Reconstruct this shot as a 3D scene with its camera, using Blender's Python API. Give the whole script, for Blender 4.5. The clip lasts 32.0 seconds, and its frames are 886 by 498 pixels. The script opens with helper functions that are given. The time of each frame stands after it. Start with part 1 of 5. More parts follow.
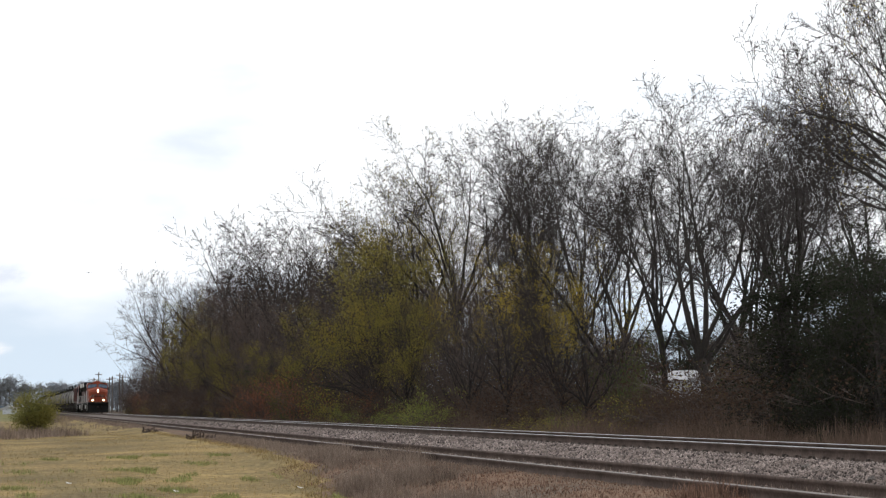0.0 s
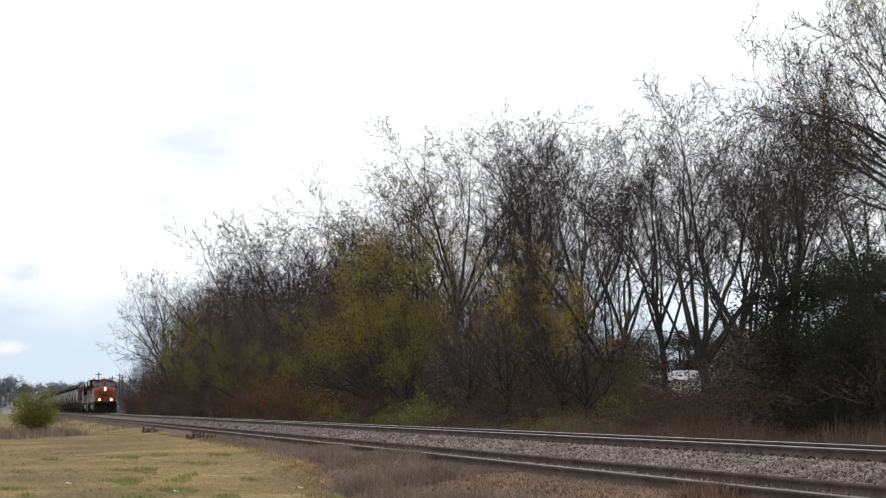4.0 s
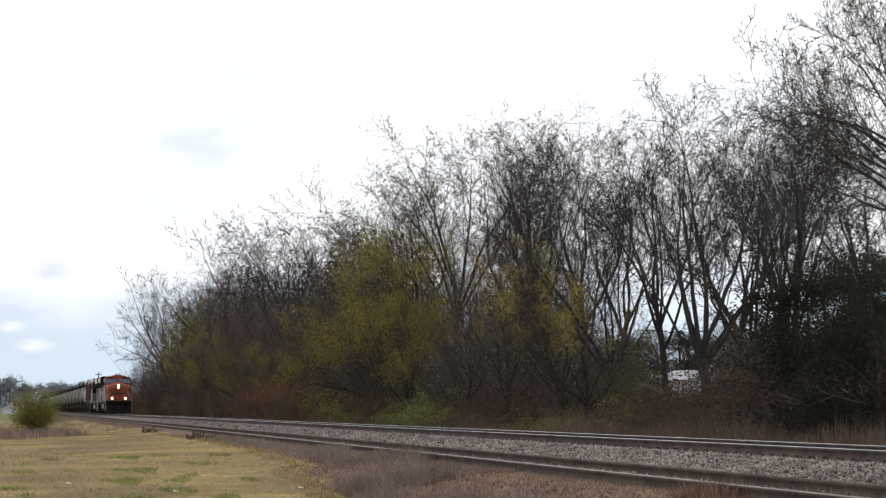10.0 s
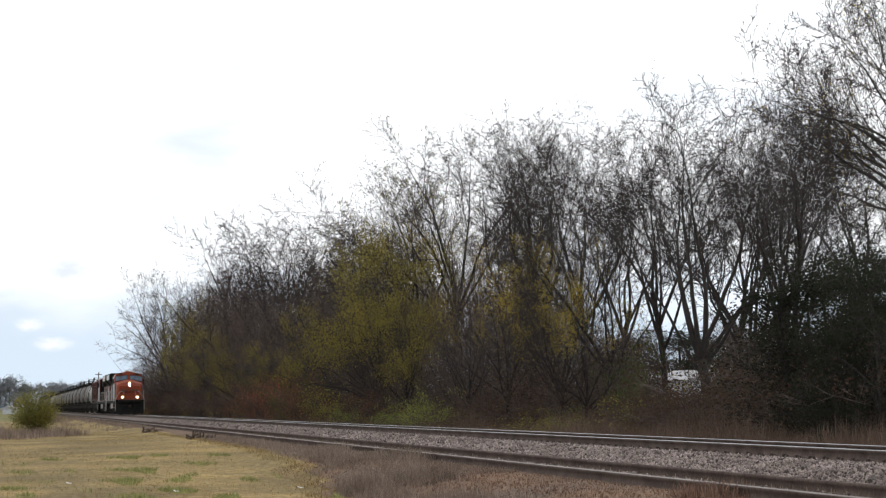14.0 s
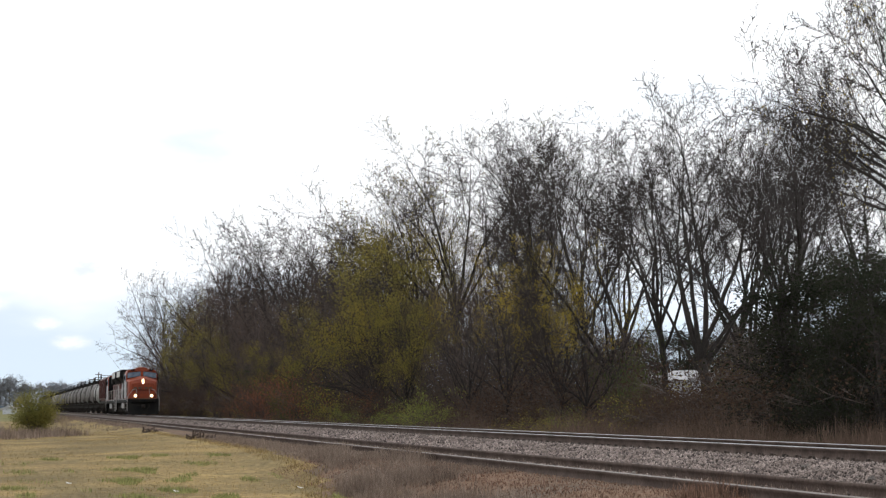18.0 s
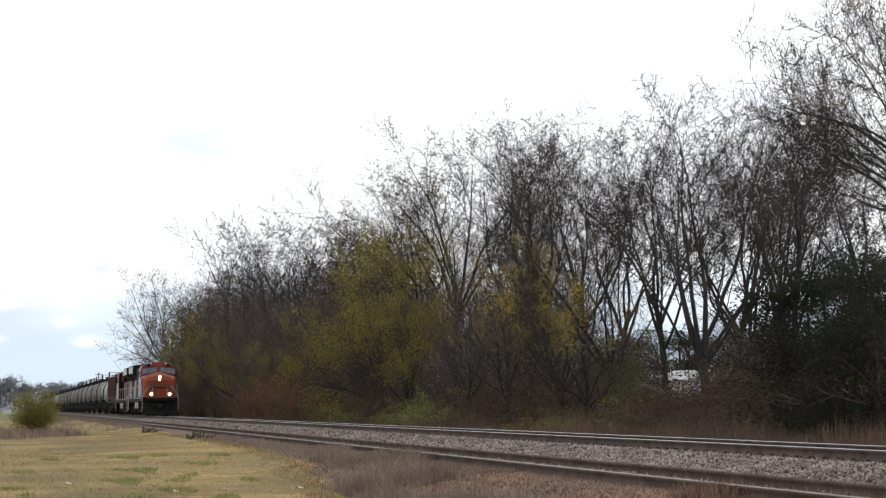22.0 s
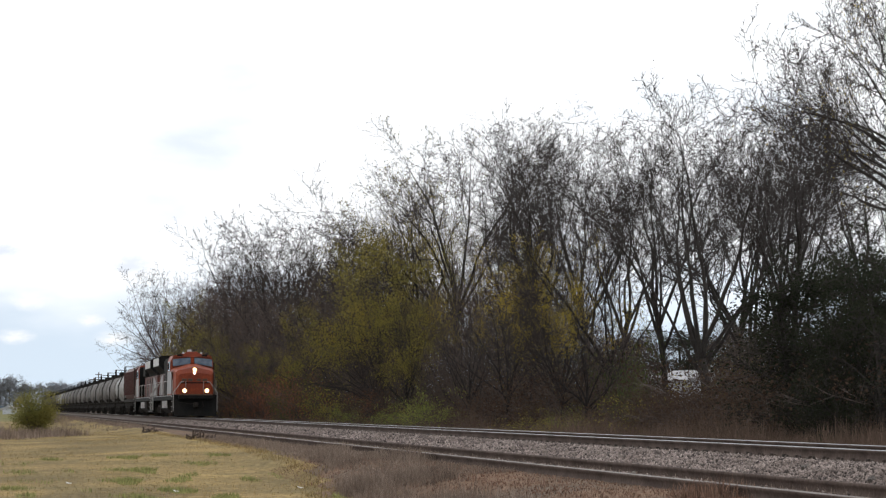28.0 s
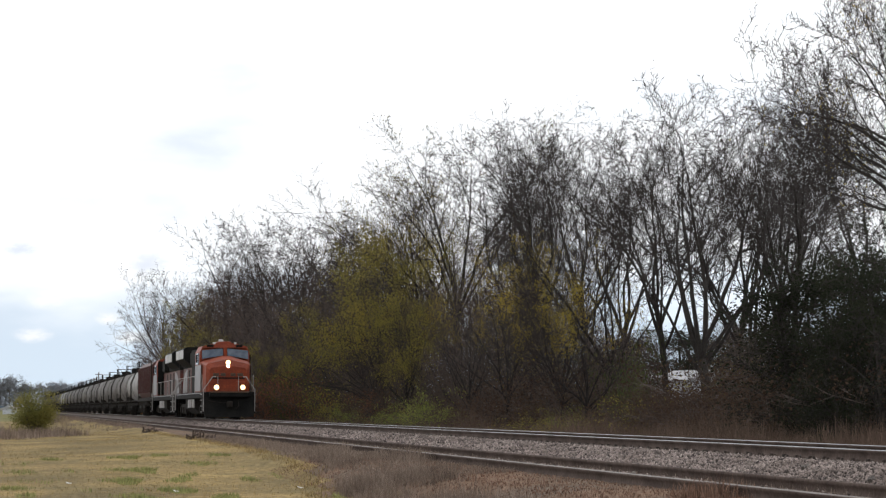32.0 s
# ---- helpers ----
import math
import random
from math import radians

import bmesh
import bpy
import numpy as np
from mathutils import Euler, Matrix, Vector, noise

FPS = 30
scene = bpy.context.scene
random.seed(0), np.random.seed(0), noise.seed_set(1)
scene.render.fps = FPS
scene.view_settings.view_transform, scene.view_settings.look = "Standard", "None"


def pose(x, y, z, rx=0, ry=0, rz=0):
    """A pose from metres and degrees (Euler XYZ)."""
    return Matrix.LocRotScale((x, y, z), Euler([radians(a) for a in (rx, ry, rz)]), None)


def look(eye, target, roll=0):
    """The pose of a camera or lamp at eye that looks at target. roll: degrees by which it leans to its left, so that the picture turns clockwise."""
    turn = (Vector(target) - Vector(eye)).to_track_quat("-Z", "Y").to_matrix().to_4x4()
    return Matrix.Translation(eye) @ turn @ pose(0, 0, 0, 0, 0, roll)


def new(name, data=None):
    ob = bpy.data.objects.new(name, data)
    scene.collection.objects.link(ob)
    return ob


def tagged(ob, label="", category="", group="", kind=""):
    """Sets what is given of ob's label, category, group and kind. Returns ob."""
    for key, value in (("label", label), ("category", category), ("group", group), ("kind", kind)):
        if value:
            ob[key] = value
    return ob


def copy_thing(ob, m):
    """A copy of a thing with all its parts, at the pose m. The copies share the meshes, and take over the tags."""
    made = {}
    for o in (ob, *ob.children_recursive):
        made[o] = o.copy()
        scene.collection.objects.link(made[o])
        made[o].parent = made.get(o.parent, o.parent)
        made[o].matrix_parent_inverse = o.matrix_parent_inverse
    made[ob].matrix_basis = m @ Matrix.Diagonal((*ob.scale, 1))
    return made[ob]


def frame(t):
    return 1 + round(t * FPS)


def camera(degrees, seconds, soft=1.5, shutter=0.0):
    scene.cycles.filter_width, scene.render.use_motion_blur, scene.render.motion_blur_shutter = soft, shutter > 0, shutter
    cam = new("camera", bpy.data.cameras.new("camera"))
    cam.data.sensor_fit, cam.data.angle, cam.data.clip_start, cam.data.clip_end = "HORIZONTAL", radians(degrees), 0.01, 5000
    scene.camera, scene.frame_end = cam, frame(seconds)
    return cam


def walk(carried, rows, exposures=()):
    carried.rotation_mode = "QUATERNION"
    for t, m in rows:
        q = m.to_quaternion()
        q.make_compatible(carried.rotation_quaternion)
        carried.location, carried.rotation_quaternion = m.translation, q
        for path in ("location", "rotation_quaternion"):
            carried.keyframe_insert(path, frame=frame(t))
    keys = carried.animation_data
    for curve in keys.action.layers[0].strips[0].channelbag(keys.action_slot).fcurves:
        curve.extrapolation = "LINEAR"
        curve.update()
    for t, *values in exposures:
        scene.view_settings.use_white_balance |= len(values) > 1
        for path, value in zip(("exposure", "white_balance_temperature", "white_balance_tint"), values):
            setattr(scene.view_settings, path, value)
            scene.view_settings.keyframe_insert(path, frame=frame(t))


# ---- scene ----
# ---- camera ----
cam = camera(24.97, 32.0, soft=1.25)
EYE = pose(0, 0, 1.6, 94.58, 0, -12.26)
# the ground brightens a little while a thin place in the cloud passes
walk(cam, [(0.0, EYE), (32.0, EYE)], [(0.0, 0.0), (11.0, 0.0), (17.0, 0.1), (25.0, 0.1), (29.0, 0.0), (32.0, 0.0)])

# ---- sky and sun: bright broken overcast ----
SUN_EL, SUN_AZ = radians(38), radians(75)
world = bpy.data.worlds.new("sky")
scene.world = world
world.use_nodes = True
wt = world.node_tree
wt.nodes.clear()


def wnode(kind, **values):
    n = wt.nodes.new(kind)
    for k, v in values.items():
        n.inputs[k].default_value = v
    return n


sky = wt.nodes.new("ShaderNodeTexSky")
sky.sky_type, sky.sun_disc = "NISHITA", False
sky.sun_elevation, sky.sun_rotation = SUN_EL, SUN_AZ
sky.air_density, sky.dust_density, sky.ozone_density = 1.0, 0.2, 1.2
sky_dim = wt.nodes.new("ShaderNodeVectorMath")
sky_dim.operation = "MULTIPLY"
sky_dim.inputs[1].default_value = (0.117, 0.137, 0.134)
wt.links.new(sky.outputs[0], sky_dim.inputs[0])
tc = wt.nodes.new("ShaderNodeTexCoord")
lift = wt.nodes.new("ShaderNodeVectorMath")
lift.inputs[1].default_value = (0.0, 0.0, 0.22)
wt.links.new(tc.outputs["Generated"], lift.inputs[0])
wt.links.new(lift.outputs[0], sky.inputs["Vector"])
sep = wt.nodes.new("ShaderNodeSeparateXYZ")
wt.links.new(tc.outputs["Generated"], sep.inputs[0])
stretch = wt.nodes.new("ShaderNodeMapping")
stretch.inputs["Scale"].default_value = (1.0, 1.0, 2.6)
wt.links.new(tc.outputs["Generated"], stretch.inputs[0])
cloud_noise = wnode("ShaderNodeTexNoise", Scale=7.0, Detail=5.0, Roughness=0.5)
wt.links.new(stretch.outputs[0], cloud_noise.inputs["Vector"])
rise = wt.nodes.new("ShaderNodeMapRange")
rise.inputs["From Min"].default_value, rise.inputs["From Max"].default_value = 0.035, 0.085
rise.inputs["To Min"].default_value, rise.inputs["To Max"].default_value = -0.14, 0.19
wt.links.new(sep.outputs["Z"], rise.inputs["Value"])
add = wt.nodes.new("ShaderNodeMath")
add.operation = "ADD"
wt.links.new(cloud_noise.outputs[0], add.inputs[0])
wt.links.new(rise.outputs[0], add.inputs[1])
cover = wt.nodes.new("ShaderNodeMapRange")
cover.inputs["From Min"].default_value, cover.inputs["From Max"].default_value = 0.33, 0.72
cover.interpolation_type = "SMOOTHSTEP"
cover.inputs["To Min"].default_value = 0.5
wt.links.new(add.outputs[0], cover.inputs["Value"])
mixer = wt.nodes.new("ShaderNodeMix")
mixer.data_type = "RGBA"
mixer.inputs["B"].default_value = (1.15, 1.17, 1.2, 1)
wt.links.new(cover.outputs[0], mixer.inputs["Factor"])
wt.links.new(sky_dim.outputs[0], mixer.inputs["A"])
bg = wnode("ShaderNodeBackground", Strength=1.0)
wt.links.new(mixer.outputs["Result"], bg.inputs["Color"])
out = wt.nodes.new("ShaderNodeOutputWorld")
wt.links.new(bg.outputs[0], out.inputs[0])

sun = new("sun", bpy.data.lights.new("sun", "SUN"))
sun.data.energy, sun.data.angle, sun.data.color = 0.5, radians(16), (1.0, 0.95, 0.88)
sun.matrix_world = look((0, 0, 0), (-math.sin(SUN_AZ) * math.cos(SUN_EL), -math.cos(SUN_AZ) * math.cos(SUN_EL), -math.sin(SUN_EL)))
sun.location = (60, 20, 60)


# ---- materials ----
def material(name, a, b, scale=6.0, rough=0.8, metal=0.0, bump=0.0, fine=40.0, spread=0.25, coords="Object", per_object=0.0, per_island=0.0, gloss=0.5, patch=None):
    """Two-tone surface: a broad noise mixes colour a and b, a fine one lightens and darkens and gives relief."""
    m = bpy.data.materials.new(name)
    m.use_nodes = True
    nt = m.node_tree
    p = nt.nodes["Principled BSDF"]
    p.inputs["Roughness"].default_value, p.inputs["Metallic"].default_value = rough, metal
    p.inputs["Specular IOR Level"].default_value = gloss
    tcn = nt.nodes.new("ShaderNodeTexCoord")
    broad, small = nt.nodes.new("ShaderNodeTexNoise"), nt.nodes.new("ShaderNodeTexNoise")
    for n, s in ((broad, scale), (small, fine)):
        n.inputs["Scale"].default_value, n.inputs["Detail"].default_value = s, 4.0
        nt.links.new(tcn.outputs[coords], n.inputs["Vector"])
    ramp = nt.nodes.new("ShaderNodeMapRange")
    ramp.inputs["From Min"].default_value, ramp.inputs["From Max"].default_value = 0.38, 0.62
    nt.links.new(broad.outputs[0], ramp.inputs["Value"])
    mix = nt.nodes.new("ShaderNodeMix")
    mix.data_type = "RGBA"
    mix.inputs["A"].default_value, mix.inputs["B"].default_value = (*a, 1), (*b, 1)
    nt.links.new(ramp.outputs[0], mix.inputs["Factor"])
    hsv = nt.nodes.new("ShaderNodeHueSaturation")
    tone = mix.outputs["Result"]
    if patch:
        colour, size, lo, hi = patch
        blot = nt.nodes.new("ShaderNodeTexNoise")
        blot.inputs["Scale"].default_value, blot.inputs["Detail"].default_value = size, 6.0
        nt.links.new(tcn.outputs[coords], blot.inputs["Vector"])
        cut = nt.nodes.new("ShaderNodeMapRange")
        cut.inputs["From Min"].default_value, cut.inputs["From Max"].default_value = lo, hi
        nt.links.new(blot.outputs[0], cut.inputs["Value"])
        over = nt.nodes.new("ShaderNodeMix")
        over.data_type = "RGBA"
        over.inputs["B"].default_value = (*colour, 1)
        nt.links.new(tone, over.inputs["A"])
        nt.links.new(cut.outputs[0], over.inputs["Factor"])
        tone = over.outputs["Result"]
    nt.links.new(tone, hsv.inputs["Color"])
    val = nt.nodes.new("ShaderNodeMapRange")
    val.inputs["From Min"].default_value, val.inputs["From Max"].default_value = 0.3, 0.7
    val.inputs["To Min"].default_value, val.inputs["To Max"].default_value = 1 - spread, 1 + spread
    nt.links.new(small.outputs[0], val.inputs["Value"])
    last = val.outputs[0]
    for amount, kind, socket in ((per_object, "ShaderNodeObjectInfo", "Random"), (per_island, "ShaderNodeNewGeometry", "Random Per Island")):
        if amount:
            src = nt.nodes.new(kind)
            mr = nt.nodes.new("ShaderNodeMapRange")
            mr.inputs["To Min"].default_value, mr.inputs["To Max"].default_value = 1 - amount, 1 + amount
            nt.links.new(src.outputs[socket], mr.inputs["Value"])
            mul = nt.nodes.new("ShaderNodeMath")
            mul.operation = "MULTIPLY"
            nt.links.new(last, mul.inputs[0])
            nt.links.new(mr.outputs[0], mul.inputs[1])
            last = mul.outputs[0]
    nt.links.new(last, hsv.inputs["Value"])
    nt.links.new(hsv.outputs[0], p.inputs["Base Color"])
    if bump:
        bm_ = nt.nodes.new("ShaderNodeBump")
        bm_.inputs["Strength"].default_value, bm_.inputs["Distance"].default_value = bump, 0.05
        nt.links.new(small.outputs[0], bm_.inputs["Height"])
        nt.links.new(bm_.outputs[0], p.inputs["Normal"])
    return m


def glowing(name, colour, strength):
    m = bpy.data.materials.new(name)
    m.use_nodes = True
    p = m.node_tree.nodes["Principled BSDF"]
    p.inputs["Base Color"].default_value = (*colour, 1)
    p.inputs["Emission Color"].default_value = (*colour, 1)
    p.inputs["Emission Strength"].default_value = strength
    return m


def leaf_material(name, a, b, scale=0.5):
    m = material(name, a, b, scale=scale, rough=0.7, fine=3.0, spread=0.2, per_island=0.25, per_object=0.12, gloss=0.08)
    nt = m.node_tree
    p = nt.nodes["Principled BSDF"]
    thin, both = nt.nodes.new("ShaderNodeBsdfTranslucent"), nt.nodes.new("ShaderNodeMixShader")
    both.inputs[0].default_value = 0.45
    nt.links.new(p.inputs["Base Color"].links[0].from_socket, thin.inputs["Color"])
    nt.links.new(p.outputs[0], both.inputs[1])
    nt.links.new(thin.outputs[0], both.inputs[2])
    nt.links.new(both.outputs[0], nt.nodes["Material Output"].inputs["Surface"])
    return m


DEADWOOD = material("dead_branch_wood", (0.05, 0.034, 0.026), (0.085, 0.06, 0.048), scale=3, rough=0.95, fine=14)
BARK = material("bark", (0.026, 0.022, 0.02), (0.045, 0.04, 0.036), scale=1.5, rough=0.95, bump=0.6, fine=14, per_object=0.25, gloss=0.2)
TWIG = material("twig", (0.03, 0.026, 0.024), (0.05, 0.043, 0.039), scale=0.6, rough=0.95, fine=9, per_object=0.25, gloss=0.15)
GREYTWIG = material("grey_twig", (0.043, 0.038, 0.036), (0.068, 0.06, 0.056), scale=0.6, rough=0.95, fine=9, per_object=0.2, gloss=0.15)
THICKET = material("thicket_twig", (0.072, 0.056, 0.05), (0.11, 0.088, 0.08), scale=0.5, rough=0.95, fine=6, per_object=0.2, gloss=0.15)
OLIVE = leaf_material("olive_leaf", (0.19, 0.17, 0.044), (0.285, 0.225, 0.055))
YELLOW = leaf_material("yellow_leaf", (0.47, 0.34, 0.035), (0.31, 0.235, 0.034))
RUSSET = leaf_material("russet_leaf", (0.17, 0.07, 0.046), (0.215, 0.105, 0.06))
DRYLEAF = leaf_material("dry_leaf", (0.062, 0.041, 0.03), (0.1, 0.066, 0.046))
GREEN = leaf_material("green_leaf", (0.06, 0.075, 0.028), (0.1, 0.107, 0.04))
LIME = leaf_material("lime_leaf", (0.15, 0.175, 0.045), (0.24, 0.235, 0.068))
BUSHLEAF = leaf_material("bush_leaf", (0.15, 0.15, 0.043), (0.245, 0.21, 0.06))
# bluish paleness of distance is put into this base colour
FARWOOD_HAZED = material("far_twig_hazed", (0.15, 0.155, 0.17), (0.2, 0.205, 0.22), scale=0.1, rough=1.0, fine=0.5, per_object=0.2, gloss=0.1)
EVERGREEN = leaf_material("evergreen_spray", (0.021, 0.026, 0.016), (0.037, 0.04, 0.024))
LAWN = material("lawn", (0.305, 0.22, 0.096), (0.165, 0.123, 0.06), scale=0.22, rough=0.95, bump=0.7, fine=7, spread=0.4, gloss=0.1, patch=((0.15, 0.12, 0.062), 0.4, 0.46, 0.76))
STRAW = material("straw_blade", (0.345, 0.25, 0.112), (0.225, 0.166, 0.078), scale=0.4, rough=0.9, fine=2, per_island=0.35, gloss=0.1)
GRASS = material("green_blade", (0.2, 0.218, 0.08), (0.275, 0.272, 0.108), scale=0.8, rough=0.9, fine=2, per_island=0.3, gloss=0.1)
WEED = material("dead_weed", (0.175, 0.133, 0.106), (0.25, 0.195, 0.157), scale=0.5, rough=0.95, fine=3, per_island=0.35, gloss=0.1)
TANWEED = material("tan_dead_grass", (0.108, 0.074, 0.056), (0.16, 0.112, 0.084), scale=0.5, rough=0.95, fine=3, per_island=0.35, gloss=0.1)
RUSTWEED = material("russet_weed", (0.15, 0.085, 0.06), (0.215, 0.138, 0.1), scale=0.6, rough=0.95, fine=3, per_island=0.4, gloss=0.1)
FLOOR = material("leaf_litter", (0.05, 0.036, 0.026), (0.085, 0.06, 0.042), scale=0.4, rough=1.0, bump=0.6, fine=5, spread=0.3, gloss=0.1)
FIELD = material("field", (0.12, 0.13, 0.05), (0.18, 0.155, 0.07), scale=0.05, rough=0.95, fine=2, spread=0.2, gloss=0.1)
VERGE = material("weedy_verge", (0.185, 0.12, 0.082), (0.14, 0.105, 0.08), scale=0.5, rough=1.0, bump=0.8, fine=9, spread=0.35, gloss=0.1)
BALLAST = material("ballast", (0.125, 0.103, 0.092), (0.18, 0.15, 0.133), scale=1.2, rough=0.95, bump=1.0, fine=16, spread=0.45, gloss=0.2)
STONE = material("ballast_stone", (0.15, 0.12, 0.107), (0.225, 0.185, 0.167), scale=1.0, rough=0.9, fine=12, spread=0.15, per_island=0.85, gloss=0.2)
DIRT = material("cinder_dirt", (0.12, 0.088, 0.07), (0.18, 0.13, 0.098), scale=0.8, rough=1.0, bump=0.8, fine=12, spread=0.35, gloss=0.1)
RAILSIDE = material("rusty_rail", (0.075, 0.055, 0.047), (0.11, 0.083, 0.07), scale=2.0, rough=0.95, bump=0.2, fine=20, gloss=0.1)
RAILTOP = material("polished_rail", (0.26, 0.26, 0.265), (0.36, 0.36, 0.365), scale=2.0, rough=0.35, metal=1.0)
OLDTOP = material("dull_rail", (0.17, 0.14, 0.125), (0.25, 0.22, 0.2), scale=1.0, rough=0.55, metal=0.5)
TIE = material("weathered_tie", (0.065, 0.052, 0.044), (0.12, 0.10, 0.085), scale=3, rough=0.95, bump=0.5, fine=20, per_object=0.3)
STEEL = material("tie_plate_steel", (0.05, 0.04, 0.035), (0.08, 0.06, 0.05), rough=0.8, metal=0.3)
ORANGE = material("orange_paint", (0.245, 0.042, 0.012), (0.175, 0.03, 0.01), scale=1.2, rough=0.5, fine=10, spread=0.2, bump=0.03, gloss=0.3)
# the orange again, darkened to carry the shade of the hood side
SHADED_ORANGE = material("shaded_orange_paint", (0.11, 0.024, 0.015), (0.05, 0.016, 0.012), scale=1.0, rough=0.6, fine=8, spread=0.3)
BLACK = material("black_paint", (0.008, 0.008, 0.008), (0.014, 0.013, 0.012), scale=1.5, rough=0.75, fine=12, spread=0.2, gloss=0.12)
GRIME = material("grimy_black", (0.018, 0.016, 0.014), (0.032, 0.027, 0.023), scale=2.0, rough=0.9, fine=15, spread=0.3, bump=0.2, gloss=0.15)
# on the grilles this pale tone includes the sky's reflection
SILVER = material("pale_grille_glint", (0.55, 0.55, 0.55), (0.45, 0.45, 0.45), scale=3, rough=0.5, fine=25, spread=0.12)
WHITE = material("white_paint", (0.36, 0.34, 0.32), (0.27, 0.25, 0.235), scale=3, rough=0.5, fine=20, spread=0.08)
# grey paint; on the cab side it paints in the glint of the sky
GREYPAINT_GLINT = material("grey_paint_and_side_glint", (0.11, 0.08, 0.072), (0.165, 0.133, 0.123), scale=2, rough=0.35, fine=12, spread=0.1)
YELLOWBAR = material("dull_yellow_paint", (0.085, 0.04, 0.018), (0.055, 0.028, 0.015), scale=4, rough=0.5)
# dark glass with a blue-grey sky reflection mixed into its colour
CABGLASS = material("cab_glass_sky_tint", (0.04, 0.062, 0.1), (0.085, 0.115, 0.155), scale=2, rough=0.12, fine=3, spread=0.1)
TANKGREY = material("tank_paint", (0.16, 0.147, 0.139), (0.095, 0.087, 0.082), scale=0.5, rough=0.7, fine=5, spread=0.25, per_object=0.25, gloss=0.2)
TANKPALE = material("pale_tank_paint", (0.34, 0.335, 0.325), (0.25, 0.245, 0.235), scale=0.6, rough=0.6, fine=5, spread=0.2, gloss=0.2)
TANKBLACK = material("black_tank_paint", (0.014, 0.013, 0.013), (0.022, 0.02, 0.019), scale=0.6, rough=0.6, fine=5, spread=0.2, gloss=0.2)
TANKEND = material("dark_tank_band", (0.05, 0.046, 0.042), (0.08, 0.073, 0.066), scale=0.8, rough=0.6, fine=5)
BROWNCAR = material("brown_car_paint", (0.06, 0.017, 0.015), (0.08, 0.024, 0.019), scale=0.8, rough=0.55, fine=6, spread=0.25)
LAMP = glowing("lit_headlamp", (1.0, 0.9, 0.72), 9.0)
# warm emission painting the bloom round each lit lens
HALO = glowing("lamp_halo_glow", (1.0, 0.6, 0.28), 1.1)
POLEWOOD = material("pole_wood", (0.10, 0.085, 0.075), (0.14, 0.12, 0.105), scale=1.0, rough=0.95)
PALEWALL = material("pale_wall", (0.55, 0.57, 0.62), (0.47, 0.49, 0.53), scale=0.6, rough=0.8)
ROOFING = material("grey_roofing", (0.3, 0.3, 0.31), (0.38, 0.38, 0.39), scale=0.8, rough=0.9)
PANE = material("dark_pane", (0.03, 0.035, 0.045), (0.04, 0.045, 0.055), rough=0.1)
FEATHER = material("dark_feather", (0.04, 0.035, 0.03), (0.06, 0.05, 0.045), rough=0.8)
PAPER = material("pale_scrap", (0.7, 0.7, 0.68), (0.6, 0.6, 0.58), rough=0.9)


# ---- mesh helpers ----
def mesh_from(name, verts, faces, mats, index=None, smooth=False):
    """verts (n,3) and faces (m,k), all with k corners."""
    v, f = np.asarray(verts, dtype=np.float32), np.asarray(faces, dtype=np.int32)
    me = bpy.data.meshes.new(name)
    me.vertices.add(len(v))
    me.vertices.foreach_set("co", v.ravel())
    k = f.shape[1]
    me.loops.add(f.size)
    me.loops.foreach_set("vertex_index", f.ravel())
    me.polygons.add(len(f))
    me.polygons.foreach_set("loop_start", np.arange(0, f.size, k, dtype=np.int32))
    for m in mats:
        me.materials.append(m)
    if index is not None:
        me.polygons.foreach_set("material_index", np.asarray(index, dtype=np.int32))
    if smooth:
        me.polygons.foreach_set("use_smooth", np.ones(len(f), dtype=bool))
    me.update(calc_edges=True)
    me.validate()
    return me


def part(name, bm, mat, parent=None, label=""):
    """Links a bmesh (or a finished mesh) as one mesh object under a thing or part."""
    if isinstance(bm, bmesh.types.BMesh):
        me = bpy.data.meshes.new(name)
        bm.to_mesh(me)
        bm.free()
    else:
        me = bm
    if mat is not None and not me.materials:
        me.materials.append(mat)
    ob = new(name, me)
    if parent is not None:
        ob.parent = parent
    if label:
        ob["label"] = label
    return ob


def thing(name, label, category, group="", m=None, kind=""):
    ob = new(name)
    ob.empty_display_size = 0.2
    if m is not None:
        ob.matrix_basis = m
    return tagged(ob, label, category, group, kind)


def box(x0, x1, y0, y1, z0, z1, bevel=0.0, bm=None):
    bm = bm or bmesh.new()
    vs = bmesh.ops.create_cube(bm, size=1.0)["verts"]
    for v in vs:
        v.co = Vector(((x0 + x1) / 2 + v.co.x * (x1 - x0), (y0 + y1) / 2 + v.co.y * (y1 - y0), (z0 + z1) / 2 + v.co.z * (z1 - z0)))
    if bevel:
        es = list({e for v in vs for e in v.link_edges})
        bmesh.ops.bevel(bm, geom=es, offset=bevel, segments=2, affect="EDGES", profile=0.5)
    return bm


def tube(points, r, sides=6, bm=None):
    """A round bar through points."""
    bm = bm or bmesh.new()
    pts = [Vector(p) for p in points]
    rings = []
    for i, p in enumerate(pts):
        d = (pts[min(i + 1, len(pts) - 1)] - pts[max(i - 1, 0)]).normalized()
        a = d.cross(Vector((0.31, 0.2, 0.93)))
        a = (a if a.length > 0.05 else d.cross(Vector((1, 0, 0)))).normalized()
        b = d.cross(a)
        rings.append([bm.verts.new(p + r * (math.cos(2 * math.pi * k / sides) * a + math.sin(2 * math.pi * k / sides) * b)) for k in range(sides)])
    for r0, r1 in zip(rings, rings[1:]):
        for k in range(sides):
            bm.faces.new((r0[k], r0[(k + 1) % sides], r1[(k + 1) % sides], r1[k]))
    bm.faces.new(rings[0][::-1])
    bm.faces.new(rings[-1])
    return bm


